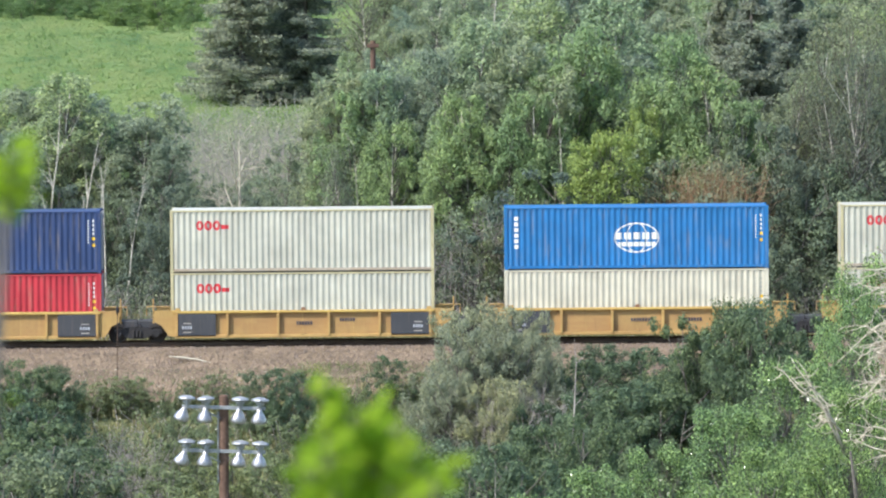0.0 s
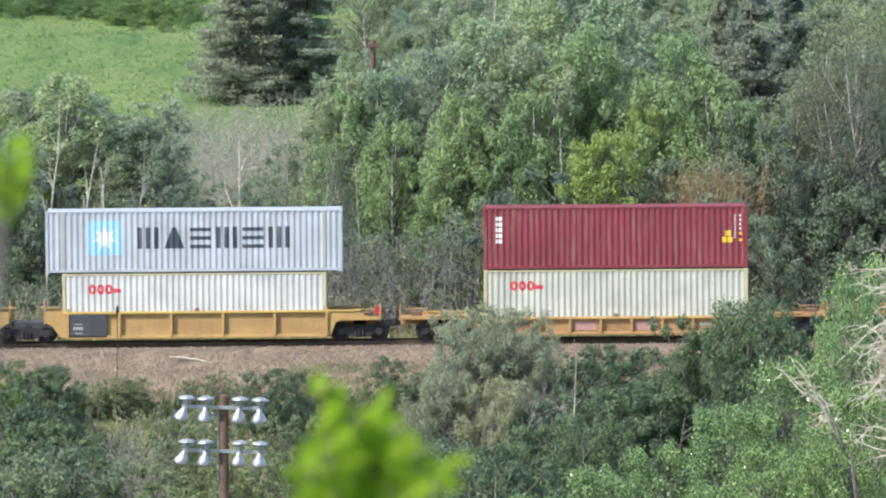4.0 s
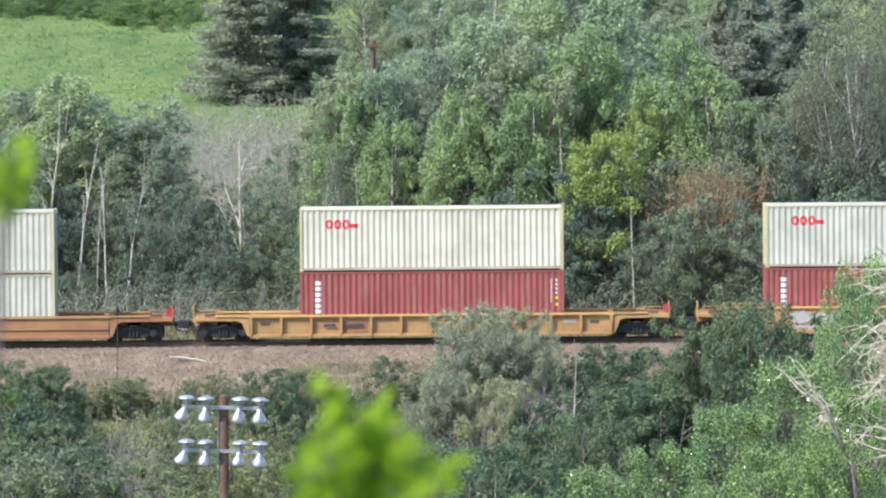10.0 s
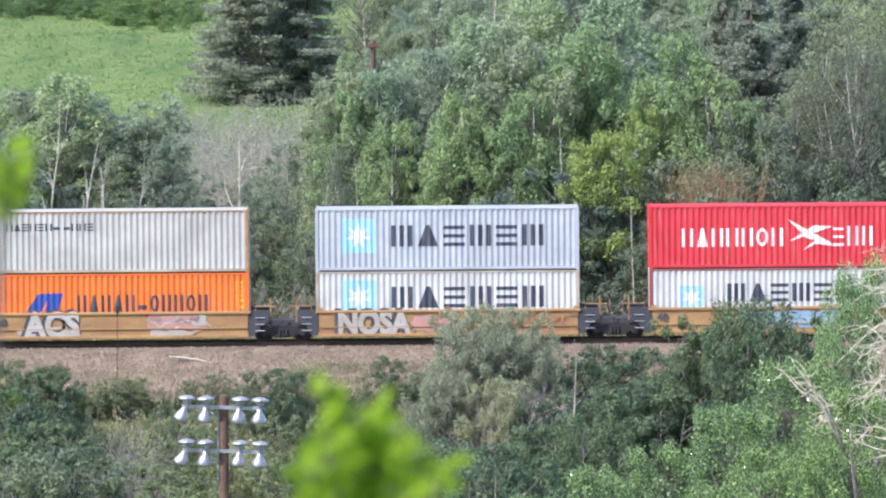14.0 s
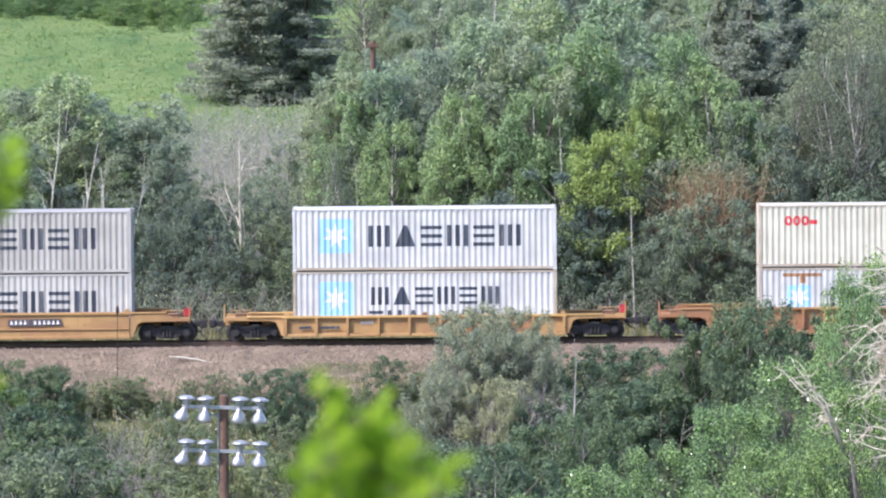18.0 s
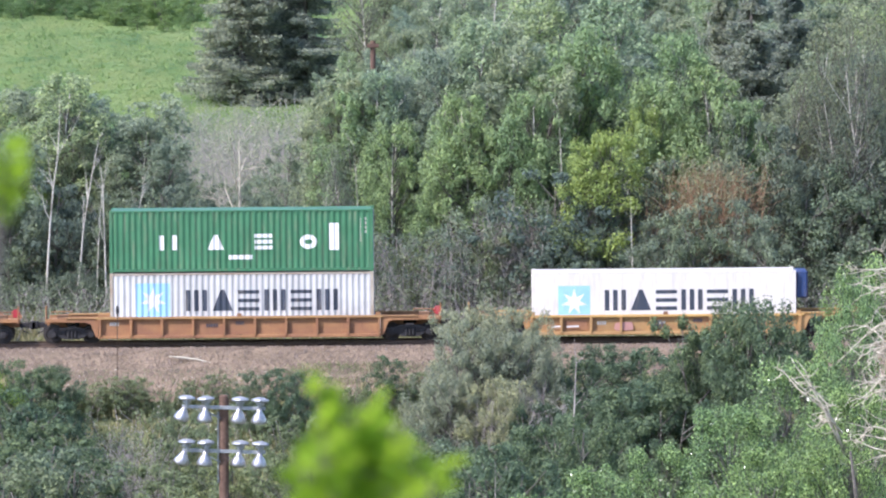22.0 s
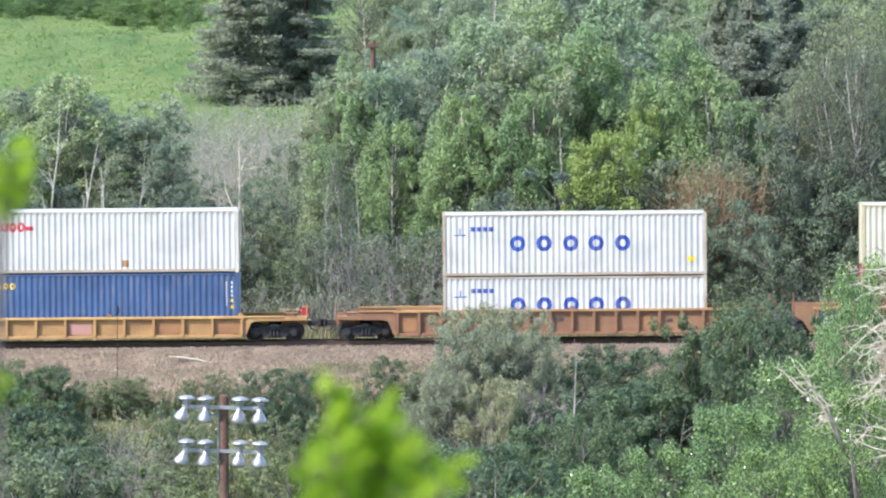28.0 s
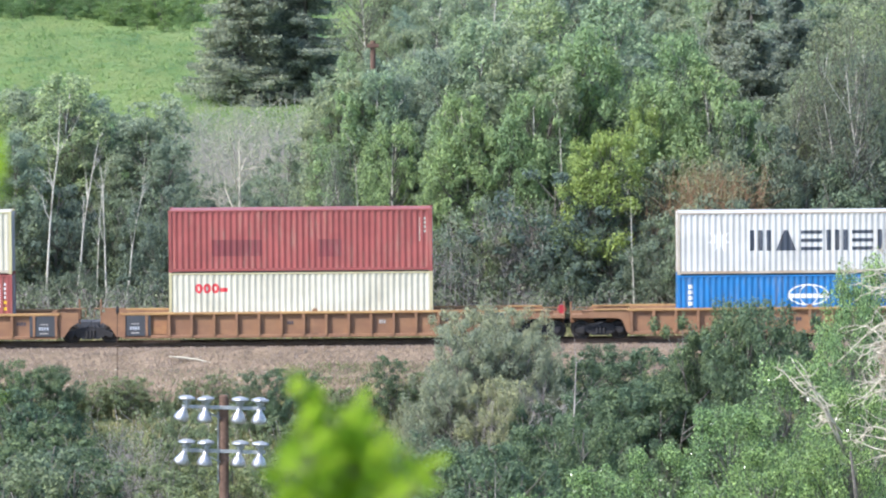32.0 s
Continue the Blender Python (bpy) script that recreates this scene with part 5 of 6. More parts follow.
def tufts(name, label, seed, n, place, height, material, width=0.05, blades=3):
    """Grass in tufts of blades; place draws an x, y."""
    rng = np.random.default_rng(seed)
    v, f = [], []
    for k in range(n):
        x, y = place(rng)
        z = ground_z(x, y) - 0.03
        for _ in range(blades):
            a = rng.uniform(0, math.pi)
            h = height * rng.uniform(0.5, 1.3)
            dx, dy = math.cos(a) * width, math.sin(a) * width
            ox, oy = rng.normal(size=2) * 0.1
            lx, ly = rng.normal(size=2) * h * 0.35
            i = len(v)
            v += [(x + ox - dx, y + oy - dy, z), (x + ox + dx, y + oy + dy, z), (x + ox + lx, y + oy + ly, z + h)]
            f.append((i, i + 1, i + 2))
    me = bpy.data.meshes.new(name)
    me.from_pydata(v, [], f)
    me.materials.append(material)
    return tagged(new(name, me), label, "grass", "", "stuff")


ASPEN_LABEL = "aspen with dull green leaves in the wood behind the tracks"
aspens = [make_tree("aspen", ASPEN_LABEL, 11 + k, 12.0, 2.05 + 0.25 * (k % 3), 0.2 + 0.06 * (k % 2), 125, 86, 0.175, LEAF[("light", "dull", "aspen", "aspen", "dull")[k]], PALE_BARK if k % 2 == 0 else BARK, 0.12, 1 + (k == 3), clump=0.072, group="trees of the wood", twigs=0.6) for k in range(5)]
bright = make_tree("aspen", "young aspen with bright green leaves at the wood's edge", 21, 9.0, 2.3, 0.12, 110, 115, 0.145, LEAF["bright"], PALE_BARK, 0.09, clump=0.088, shape=0.8, group="trees of the wood", twigs=0.6)
BUSH_LABEL = "dense green bush at the edge of the wood"
bushes = [make_tree("bush", BUSH_LABEL, 31 + k, 5.0, 2.2, 0.08, 78, 105, 0.125, LEAF[("dark", "bank_dull", "dull")[k]], BARK, 0.07, 3, clump=0.125, group="bushes by the tracks", twigs=0.5) for k in range(3)]
bank = [make_tree("bush", ("fine-leaved dark green bush on the embankment", "fine-leaved grey-green bush on the embankment", "pale green weedy bush on the embankment")[k], 81 + k, 5.0, 2.3, 0.03, 120, 100, 0.122, LEAF[("bank_dark", "bank_dull", "weed")[k]], BARK, 0.035, 4, clump=0.1, shape=1.1, group="bushes on the embankment", twigs=0.5) for k in range(3)]
bank.append(make_tree("bush", "dense dark green domed bush beside the track", 91, 5.0, 2.1, 0.03, 190, 165, 0.08, LEAF["bank_dark"], BARK, 0.035, 4, clump=0.09, shape=0.7, group="bushes on the embankment", twigs=0.5))
grey_tree = make_tree("aspen", "thin grey-leaved tree with a pale stem", 95, 12.0, 2.2, 0.12, 150, 46, 0.13, LEAF["greyish"], PALE_BARK, 0.09, 2, clump=0.075, group="trees of the wood", tall=(0.9, 1.5))
rough = make_tree("bush", "bright green shrub at the top of the meadow", 36, 5.0, 2.2, 0.05, 36, 80, 0.24, LEAF["shrub"], BARK, 0.06, 3, clump=0.17, group="shrubs on the meadow", twigs=0.3)
lime = make_tree("bush", "bright yellow-green leafy young tree", 41, 8.0, 2.0, 0.3, 70, 110, 0.14, LEAF["lime"], BARK, 0.09, clump=0.09)
willow = make_tree("willow_bush", "grey-green willow bush on the embankment", 51, 7.0, 3.2, 0.05, 245, 150, 0.1, LEAF["willow"], BARK, 0.03, 7, 0.02, clump=0.085, shape=0.75, group="willows on the embankment")
poplar = [make_tree("poplar", "poplar with glossy bright green leaves in the valley", 61 + k, 17.0, 4.2, 0.12, 220, 205, 0.125, LEAF["poplar"], BARK, 0.2, 1, clump=0.065, corners=4, group="poplars in the valley", rough=1.1) for k in range(2)]


def plant_wood():
    rng = random.Random(77)
    reach = lambda x: float(np.interp(x, (-24, -21, -17.5, -15, -12.5, -11, -6.5, -5, -2, 10, 12.5, 18, 20, 30), (9.6, 10.4, 9.9, 9.0, 6.0, 4.6, 5.0, 9.3, 11.0, 12.6, 10.3, 10.3, 12.8, 13.2)))
    # the front edge, low trees and bushes just behind the tracks
    x = -27.0
    while x < 29:
        h = reach(x) * rng.uniform(0.35, 0.62) * (0.6 if 10.5 < x < 15.2 else 0.55 if x < -14 else 1.0)
        stand(rng.choice(bushes), x, rng.uniform(311.5, 315), h, 5.0, rng.uniform(0, 360), rng.uniform(0.8, 1.1))
        x += rng.uniform(1.5, 2.6)
    # rows of aspens, back to where the crowns close the view
    for row, (y, lo) in enumerate(((319, -30), (325, -30), (332, -5), (340, -2), (350, -1.5), (364, -1), (380, 3))):
        x = max(lo, -27) - rng.uniform(0, 2)
        while x < 27 + row:
            h = reach(x) * rng.uniform(0.8, 1.02) * (0.86 if row == 0 else 1.0) * (1.0 if row < 3 else 1.1)
            if not (-13 < x < -6.5 and row < 2) and not (row > 1 and 0.0393 < x / y < 0.0556) and not (row == 0 and 10.8 < x < 15):
                stand(rng.choice(aspens), x, y + rng.uniform(-2.4, 2.4), h, 12.0, rng.uniform(0, 360), rng.uniform(0.8, 1.15))
            x += rng.uniform(2.1, 3.6)
    # low growth in the gap before the meadow
    for k in range(7):
        stand(rng.choice(bushes), -12.6 + 1.05 * k + rng.uniform(-0.3, 0.3), rng.uniform(316, 330), rng.uniform(3.6, 5.4), 5.0, rng.uniform(0, 360))
    for k, (x, y, h, wide) in enumerate(((-19.20, 322.00, 11.03, 1.25), (-20.65, 325.00, 10.04, 1.2), (-17.91, 324.00, 9.96, 1.1), (-16.30, 323.00, 9.97, 1.25), (-14.61, 321.00, 9.00, 1.2), (-21.99, 328.00, 9.66, 1.2), (-13.37, 320.00, 7.87, 1.0), (-21.25, 319.00, 8.58, 1.1), (-15.65, 327.00, 9.12, 1.1))):
        stand(aspens[k % 5], x, y, h, 12.0, 40 * k, wide)
    for k in range(120):
        y = rng.uniform(520, 562)
        stand(rough, rng.uniform(-0.072, -0.038) * y, y, rng.uniform(1.2, 2.6), 5.0, rng.uniform(0, 360), rng.uniform(1.2, 1.8))
    for k, (x, y, h) in enumerate(((-26.23, 520.00, 1.09), (-24.18, 515.00, 1.05), (-21.86, 508.00, 0.83), (-20.47, 512.00, 0.99), (-23.96, 530.00, 0.73), (-28.81, 530.00, -0.04), (-30.19, 522.00, 0.24), (-33.70, 520.00, -0.06), (-20.07, 525.00, 1.34))):
        stand(rough, x, y, max(h, 1.3), 5.0, 50 * k, 1.5)
    for k, x in enumerate((5.4, 6.6, 7.7, 8.9, -1.5, 1.0)):
        stand(bushes[k % 3], x, 310.6 + 0.4 * (k % 3), 4.2 + 0.5 * (k * 3 % 4), 5.0, 80 * k, 0.8)
    for k, (x, y, h) in enumerate(((18.12, 317.00, 13.26), (19.83, 318.00, 14.28), (21.12, 316.50, 13.82), (18.87, 315.50, 10.89), (21.90, 322.00, 14.83), (17.24, 316.00, 11.96), (20.44, 314.50, 12.60), (-5.04, 314.00, 8.20))):
        stand(grey_tree, x, y, h, 12.0, 83 * k, 0.8)
    stand(lime, 8.17, 311.20, 8.88, 8.0, 20, 0.85)
    stand(lime, 7.23, 311.60, 8.44, 8.0, 90, 0.8)
    stand(lime, 9.67, 316.00, 9.66, 8.0, 240, 0.55)
    for k, (x, y, h, wide) in enumerate(((11.92, 317.50, 13.33, 0.72), (13.56, 317.00, 11.86, 0.62), (10.53, 317.00, 11.11, 0.55), (14.38, 316.50, 10.15, 0.55), (6.13, 318.50, 13.67, 0.6), (5.01, 317.50, 12.09, 0.5), (7.67, 319.00, 12.65, 0.55), (-4.12, 319.50, 10.48, 0.55), (1.32, 315.20, 10.65, 0.5), (4.15, 315.50, 10.74, 0.5), (2.77, 314.40, 9.60, 0.45), (0.16, 314.60, 9.33, 0.5), (-2.31, 316.00, 9.23, 0.6))):
        stand(bright, x, y, h, 9.0, 57 * k, max(wide, 0.72))
    for k, (x, y, h, wide) in enumerate(((1.42, 319.00, 13.67, 0.85), (3.08, 318.00, 13.04, 0.8), (0.17, 318.50, 12.33, 0.8), (3.75, 316.50, 11.76, 0.6), (2.09, 316.00, 10.99, 0.65), (-4.04, 321.50, 11.05, 0.8), (-2.63, 321.00, 11.25, 0.85), (-4.81, 321.00, 10.87, 0.8), (-1.39, 325.00, 11.94, 0.8), (-5.89, 323.00, 9.79, 0.8), (-3.35, 320.00, 11.22, 0.8))):
        stand(aspens[(0, 2, 1, 3, 4)[k % 5]], x, y, h, 12.0, 31 * k, max(wide, 0.85))
    for k, (x, y, h) in enumerate(((-6.10, 402.00, 6.03), (-4.47, 398.00, 5.63), (-2.99, 408.00, 7.22), (-1.36, 400.00, 8.55), (-3.99, 440.00, 6.97), (-5.59, 446.00, 5.68), (-2.51, 450.00, 6.99), (0.21, 398.00, 9.30), (-6.70, 396.00, 5.28), (12.12, 380.00, 7.29), (15.57, 392.00, 9.60), (17.88, 398.00, 10.29), (21.82, 394.00, 10.64), (20.17, 402.00, 9.83), (14.06, 388.00, 8.76), (4.64, 392.00, 10.51), (8.83, 396.00, 10.30))):
        stand(aspens[k % 5], x, y, h, 12.0, 75 * k, 1.0)

    for k, (x, y, h, wide) in enumerate(((14.9, 314.6, 9.6, 0.62), (16.5, 315.2, 9.0, 0.6), (13.2, 315.4, 8.4, 0.55), (10.4, 313.8, 7.4, 0.6), (17.6, 314.0, 7.2, 0.6), (-12.2, 313.5, 6.0, 0.7), (-13.6, 314.0, 6.4, 0.7))):
        stand(bushes[0], x, y, h, 5.0, 77 * k, wide)
    for k, (x, h) in enumerate(((-9.9, 4.3), (-8.4, 3.8), (-11.2, 4.4), (-7.0, 4.6))):
        stand(bushes[k % 2], x, 311.6, h, 5.0, 90 * k, 0.85)
    x = -24.0
    while x < -12.5:
        stand(bushes[rng.choice((0, 0, 1))], x, rng.uniform(316.5, 318.5), rng.uniform(4.6, 6.2), 5.0, rng.uniform(0, 360), 0.8)
        x += rng.uniform(1.1, 1.6)
    # a dim far row up the hillside
    x = -5.0
    while x < 31:
        y = rng.uniform(408, 424)
        stand(rng.choice((grey_tree, grey_tree, aspens[1])), x, y, rng.uniform(10.5, 13.5), 12.0, rng.uniform(0, 360), rng.uniform(0.9, 1.2))
        x += rng.uniform(1.6, 2.6)


plant_wood()
sp = [spruce(3, 17.0, 3.6, "tall dark spruce on the meadow edge"), spruce(4, 17.0, 3.4, "tall dark spruce on the meadow edge")]
for k, (x, y, h) in enumerate(((-13.52, 435.00, 17.5), (-9.31, 437.00, 16.5), (-12.47, 455.00, 18.0), (16.49, 346.00, 16.5), (15.09, 352.00, 14.5), (18.67, 350.00, 16.0))):
    stand(sp[k % 2], x, y, h, 17.0, 50 * k, 1.15 if k < 3 else 0.95)

# pale bare stems among the trees
deads = [bare_tree(5, 8.0, "bleached dead tree with bare branches", DEAD_WOOD, 0.55, 0.12, 3, (0.3, 0.5), 0.6, 0.8, 1), bare_tree(9, 9.0, "pale bare birch stem", PALE_BARK, 0.4, 0.06, 2, (0.08, 0.16), 0.18), bare_tree(14, 10.0, "slender pale birch with thin bare twigs", PALE_BARK, 0.35, 0.075, 3, (0.12, 0.26))]
for proto, own, x, y, h, turn in ((deads[0], 8.0, -9.83, 314.00, 8.78, 30), (deads[1], 9.0, 9.12, 308.40, 6.7, 80), (deads[2], 10.0, -19.06, 314.00, 9.82, 200), (deads[2], 10.0, 20.48, 315.00, 11.74, 0), (deads[2], 10.0, -15.26, 313.00, 7.28, 140), (deads[1], 9.0, 0.30, 312.00, 5.33, 250), (deads[1], 9.0, -6.08, 311.00, 4.13, 20), (deads[2], 10.0, 6.06, 322.00, 9.63, 70), (deads[2], 10.0, 2.01, 350.00, 13.62, 190), (deads[2], 10.0, -17.77, 314.00, 8.85, 120), (deads[2], 10.0, -16.11, 312.50, 7.74, 250)):
    stand(proto, x, y, h, own, turn)
for k, (x, y, h) in enumerate(((-16.87, 315.00, 7.11), (0.03, 318.00, 10.85), (5.95, 313.00, 10.24), (3.76, 317.00, 8.41), (2.25, 318.00, 8.89), (13.40, 330.00, 12.36), (-2.61, 318.00, 10.04), (19.17, 316.00, 10.02), (19.74, 314.00, 9.08), (-5.83, 312.00, 6.47), (-3.97, 316.00, 8.28))):
    stand(deads[1 + k % 2], x, y, h, (9.0, 10.0)[k % 2], 47 * k, 0.8)
thicket("brush_thicket", "grey leafless brush at the meadow's foot", 2, 1300, -15.5, -5.5, 350, 386, 1.2, 5.4, MAUVE_TWIG, 0.13, LEAF["willow"], 0.13, 2, 0.62)
for k, x in enumerate((10.4, 11.6, 12.6, 13.7, 14.8)):
    stand(bushes[(k * 2) % 3], x, 309.2 + 0.4 * (k % 2), (5.2, 6.1, 5.6, 6.0, 5.9)[k], 5.0, 70 * k, 0.75)
thicket("brush_thicket", "reddish bare brush beside the wood", 3, 300, 11.0, 15.0, 311.2, 313.5, 4.2, 7.6, RED_TWIG, 0.12, LEAF["willow"], 0.12, 1)
thicket("brush_thicket", "grey bare twigs behind the rails", 4, 900, -26, 26, 307.6, 310.8, 0.7, 2.4, MAUVE_TWIG, 0.3, LEAF["dull"], 0.12, 3, 0.7)
for k, (x, y, h) in enumerate(((-12.68, 335.00, 5.13), (-11.59, 333.00, 4.77), (-9.26, 338.00, 4.88), (-8.39, 345.00, 5.59), (-7.25, 348.00, 5.84), (-9.62, 330.00, 4.79))):
    stand(bushes[k % 3], x, y, h, 5.0, 61 * k, 0.8)
thicket("brush_thicket", "grey-brown brush at the foot of the wood", 16, 150, -6.0, 1.5, 309.0, 312.0, 2.2, 4.6, MAUVE_TWIG, 0.2, LEAF["dark"], 0.13, 7, 0.7)
thicket("brush_thicket", "grey bare twigs behind the rails", 6, 90, 2.0, 4.5, 311, 314, 3.5, 6.0, TWIG, 0.2)

# ---- the embankment below the rails ----
def plant_bank():
    rng = random.Random(8)
    B = bank
    for proto, own, x, y, h, wide in (
        (B[3], 5.0, -18.66, 287.00, 5.60, 0.9), (B[3], 5.0, -17.22, 288.00, 4.75, 0.8), (B[0], 5.0, -18.95, 280.00, 7.04, 1.1), (B[1], 5.0, -15.56, 272.00, 7.26, 1.1), (B[0], 5.0, -17.47, 276.00, 6.90, 1.1), (B[1], 5.0, -17.78, 266.00, 7.72, 1.0),
        (B[0], 5.0, -7.73, 291.00, 2.77, 0.9), (B[1], 5.0, -9.00, 291.00, 2.61, 0.8), (B[0], 5.0, -6.44, 290.00, 3.17, 0.8), (B[2], 5.0, -4.65, 289.00, 3.29, 0.8),
        (B[0], 5.0, -2.40, 292.00, 2.73, 0.9), (B[2], 5.0, -12.14, 287.00, 3.53, 0.8), (B[2], 5.0, -10.53, 284.00, 4.55, 0.8), (B[2], 5.0, -6.06, 284.00, 5.01, 0.9), (B[2], 5.0, -8.33, 277.00, 5.59, 0.9), (B[2], 5.0, -12.12, 275.00, 5.86, 0.9), (B[2], 5.0, -10.18, 268.00, 6.49, 0.9),
        (willow, 7.0, 2.35, 286.00, 8.50, 0.72), (willow, 7.0, 3.45, 287.00, 7.70, 0.65), (willow, 7.0, 1.25, 283.00, 9.00, 0.62), (willow, 7.0, 4.05, 284.00, 8.30, 0.55), (willow, 7.0, 0.35, 281.00, 7.70, 0.65), (willow, 7.0, 2.9, 280.00, 7.60, 0.65), (willow, 7.0, -1.1, 283.00, 5.6, 0.6),
        (B[3], 5.0, 7.50, 290.00, 4.33, 1.0), (B[0], 5.0, 9.24, 289.00, 4.74, 1.1), (B[3], 5.0, 10.94, 287.00, 5.47, 0.9), (B[3], 5.0, 5.27, 279.00, 7.15, 0.9), (B[3], 5.0, 8.93, 279.00, 7.62, 0.9), (B[0], 5.0, 5.90, 286.00, 5.98, 0.9), (B[0], 5.0, 7.98, 280.00, 7.09, 1.0), (B[0], 5.0, 9.87, 278.00, 7.40, 1.0), (B[0], 5.0, 4.26, 277.00, 6.75, 0.9), (B[3], 5.0, 5.32, 267.00, 8.88, 0.8), (B[0], 5.0, 2.08, 261.00, 8.21, 0.8), (B[0], 5.0, 6.09, 272.00, 7.37, 0.9),
    ):
        stand(proto, x, y, h, own, rng.uniform(0, 360), wide)
    for proto, own, x, y, h, wide in (
        (B[3], 5.0, 12.62, 280.00, 10.74, 0.62), (B[3], 5.0, 13.62, 278.00, 11.35, 0.62), (B[3], 5.0, 12.05, 281.00, 9.47, 0.6), (B[3], 5.0, 11.24, 282.00, 7.70, 0.6), (B[1], 5.0, -5.33, 272.00, 6.69, 0.9), (B[2], 5.0, -3.43, 272.00, 6.72, 0.9), (B[0], 5.0, 1.78, 268.00, 7.83, 1.0), (B[1], 5.0, -0.57, 270.00, 7.89, 0.9), (B[0], 5.0, 3.63, 266.00, 7.64, 0.9),
    ):
        stand(proto, x, y, h, own, rng.uniform(0, 360), wide)
    # low weeds along the foot of the ballast
    x = -25.0
    while x < 24:
        stand(B[rng.choice((1, 2, 2))], x, rng.uniform(292.2, 293.6), rng.uniform(0.7, 1.7), 5.0, rng.uniform(0, 360), rng.uniform(1.0, 1.7))
        x += rng.uniform(0.7, 1.6)
    for k, (x, y, h) in enumerate(((11.72, 225.00, 15.07), (14.35, 228.00, 17.60), (9.82, 222.00, 13.74), (5.26, 218.00, 12.21), (7.93, 226.00, 11.96), (15.31, 232.00, 17.95), (13.46, 215.00, 15.16), (10.12, 212.00, 13.72), (3.39, 220.00, 10.94))):
        stand(poplar[k % 2], x, y, h, 17.0, 67 * k, (0.75, 0.42, 0.75, 0.75, 0.75, 0.5, 0.66, 0.75, 0.75)[k])


plant_bank()



def arching_snag(seed, x, y, top, limbs, label):
    """A dead bole with long bleached limbs that arch out and droop."""
    rng = np.random.default_rng(seed)
    foot = ground_z(x, y)
    h = top - foot
    ob = thing("dead_tree", pose(x, y, foot), label, "tree")
    bole = Geo().tube([(0, 0, -0.3), (0.1, 0, h * 0.4), (-0.05, 0, h * 0.75), (0.1, 0, h)], [0.2, 0.14, 0.09, 0.02], 8)
    bole.smooth = True
    part("trunk", bole, DEAD_WOOD, ob)
    for k in range(limbs):
        z0 = h - rng.uniform(0.3, 3.6)
        a = math.pi + rng.uniform(-1.2, 1.2)
        out = np.array((math.cos(a), math.sin(a) * 0.7, 0))
        ln = rng.uniform(0.7, 1.9)
        rise, sag = rng.uniform(-0.1, 0.55), rng.uniform(0.2, 1.3)
        at = lambda q: np.array((0, 0, z0)) + out * ln * q + np.array((0.16 * math.sin(5 * q + z0), 0, 0.1 * math.sin(6 * q + 2 * z0) + ln * (rise * q - sag * q * q * 0.6)))
        g = Geo().tube([at(q) for q in (0, 0.2, 0.4, 0.6, 0.8, 1.0)], [0.034, 0.03, 0.025, 0.02, 0.013, 0.006], 5)
        g.smooth = True
        limb = part("limb", g, DEAD_WOOD, ob)
        twigs = Geo()
        for _ in range(9):
            q = rng.uniform(0.25, 0.98)
            p = at(q)
            e = p + np.array((rng.normal() * 0.25 - 0.1, rng.normal() * 0.2, rng.normal() * 0.3)) * 1.2
            m = (p + e) / 2 + rng.normal(size=3) * 0.06
            twigs.tube([p, m, e], [0.014, 0.01, 0.004], 4, False)
        tagged(part("twigwork", twigs, DEAD_WOOD, limb), kind="stuff")


for k, (x, y, z) in enumerate(((14.19, 203.00, 10.56), (14.36, 201.50, 9.68), (14.23, 202.00, 6.64), (14.43, 200.00, 8.20))):
    arching_snag(40 + k, x, y, z, 8, "bleached dead poplar with drooping bare limbs")


def fallen_limb(x, y, z, x1, z1, label, seed):
    """A broken bleached limb that hangs slanting in the poplars, with crooked twigs."""
    rng = np.random.default_rng(seed)
    foot = ground_z(x1, y)
    ob = thing("dead_tree", pose(x1, y, foot), label, "tree")
    lo, hi = np.array((0.0, 0.0, z1 - foot)), np.array((x - x1, 0.0, z - foot))
    bole = Geo().tube([(1.4, 5.0, -0.3), (0.9, 4.0, (z1 - foot) * 0.6), lo], [0.12, 0.08, 0.045], 8)
    bole.smooth = True
    part("trunk", bole, BARK, ob)
    for k in range(6):
        a = lo + (hi - lo) * rng.uniform(0.0, 0.35)
        b = lo + (hi - lo) * rng.uniform(0.35, 1.0) + rng.normal(size=3) * np.array((0.35, 0.3, 0.4))
        at = lambda q: a + (b - a) * q + np.array((0.12 * math.sin(6 * q + k), 0, 0.22 * math.sin(3.1 * q) + 0.08 * math.sin(9 * q + k)))
        g = Geo().tube([at(q) for q in (0, 0.25, 0.5, 0.75, 1.0)], [0.04, 0.033, 0.026, 0.018, 0.007], 5)
        g.smooth = True
        limb = part("limb", g, DEAD_WOOD, ob)
        twigs = Geo()
        for _ in range(10):
            p = at(rng.uniform(0.1, 1.0))
            e = p + np.array((rng.normal() * 0.4, rng.normal() * 0.2, rng.normal() * 0.25))
            twigs.tube([p, (p + e) / 2 + rng.normal(size=3) * 0.07, e], [0.016, 0.011, 0.004], 4, False)
        tagged(part("twigwork", twigs, DEAD_WOOD, limb), kind="stuff")


LIMB_HI, LIMB_LO = (11.21, 211.00, 5.93), (13.31, 211.00, 2.97)
fallen_limb(LIMB_HI[0], 211, LIMB_HI[2], LIMB_LO[0], LIMB_LO[2], "broken bleached limb hanging in the poplars", 5)
straight = bare_tree(31, 6.0, "thin straight pale stem among the bushes", TWIG, 0.45, 0.05, 2, (0.07, 0.14), 0.05, 0.3)
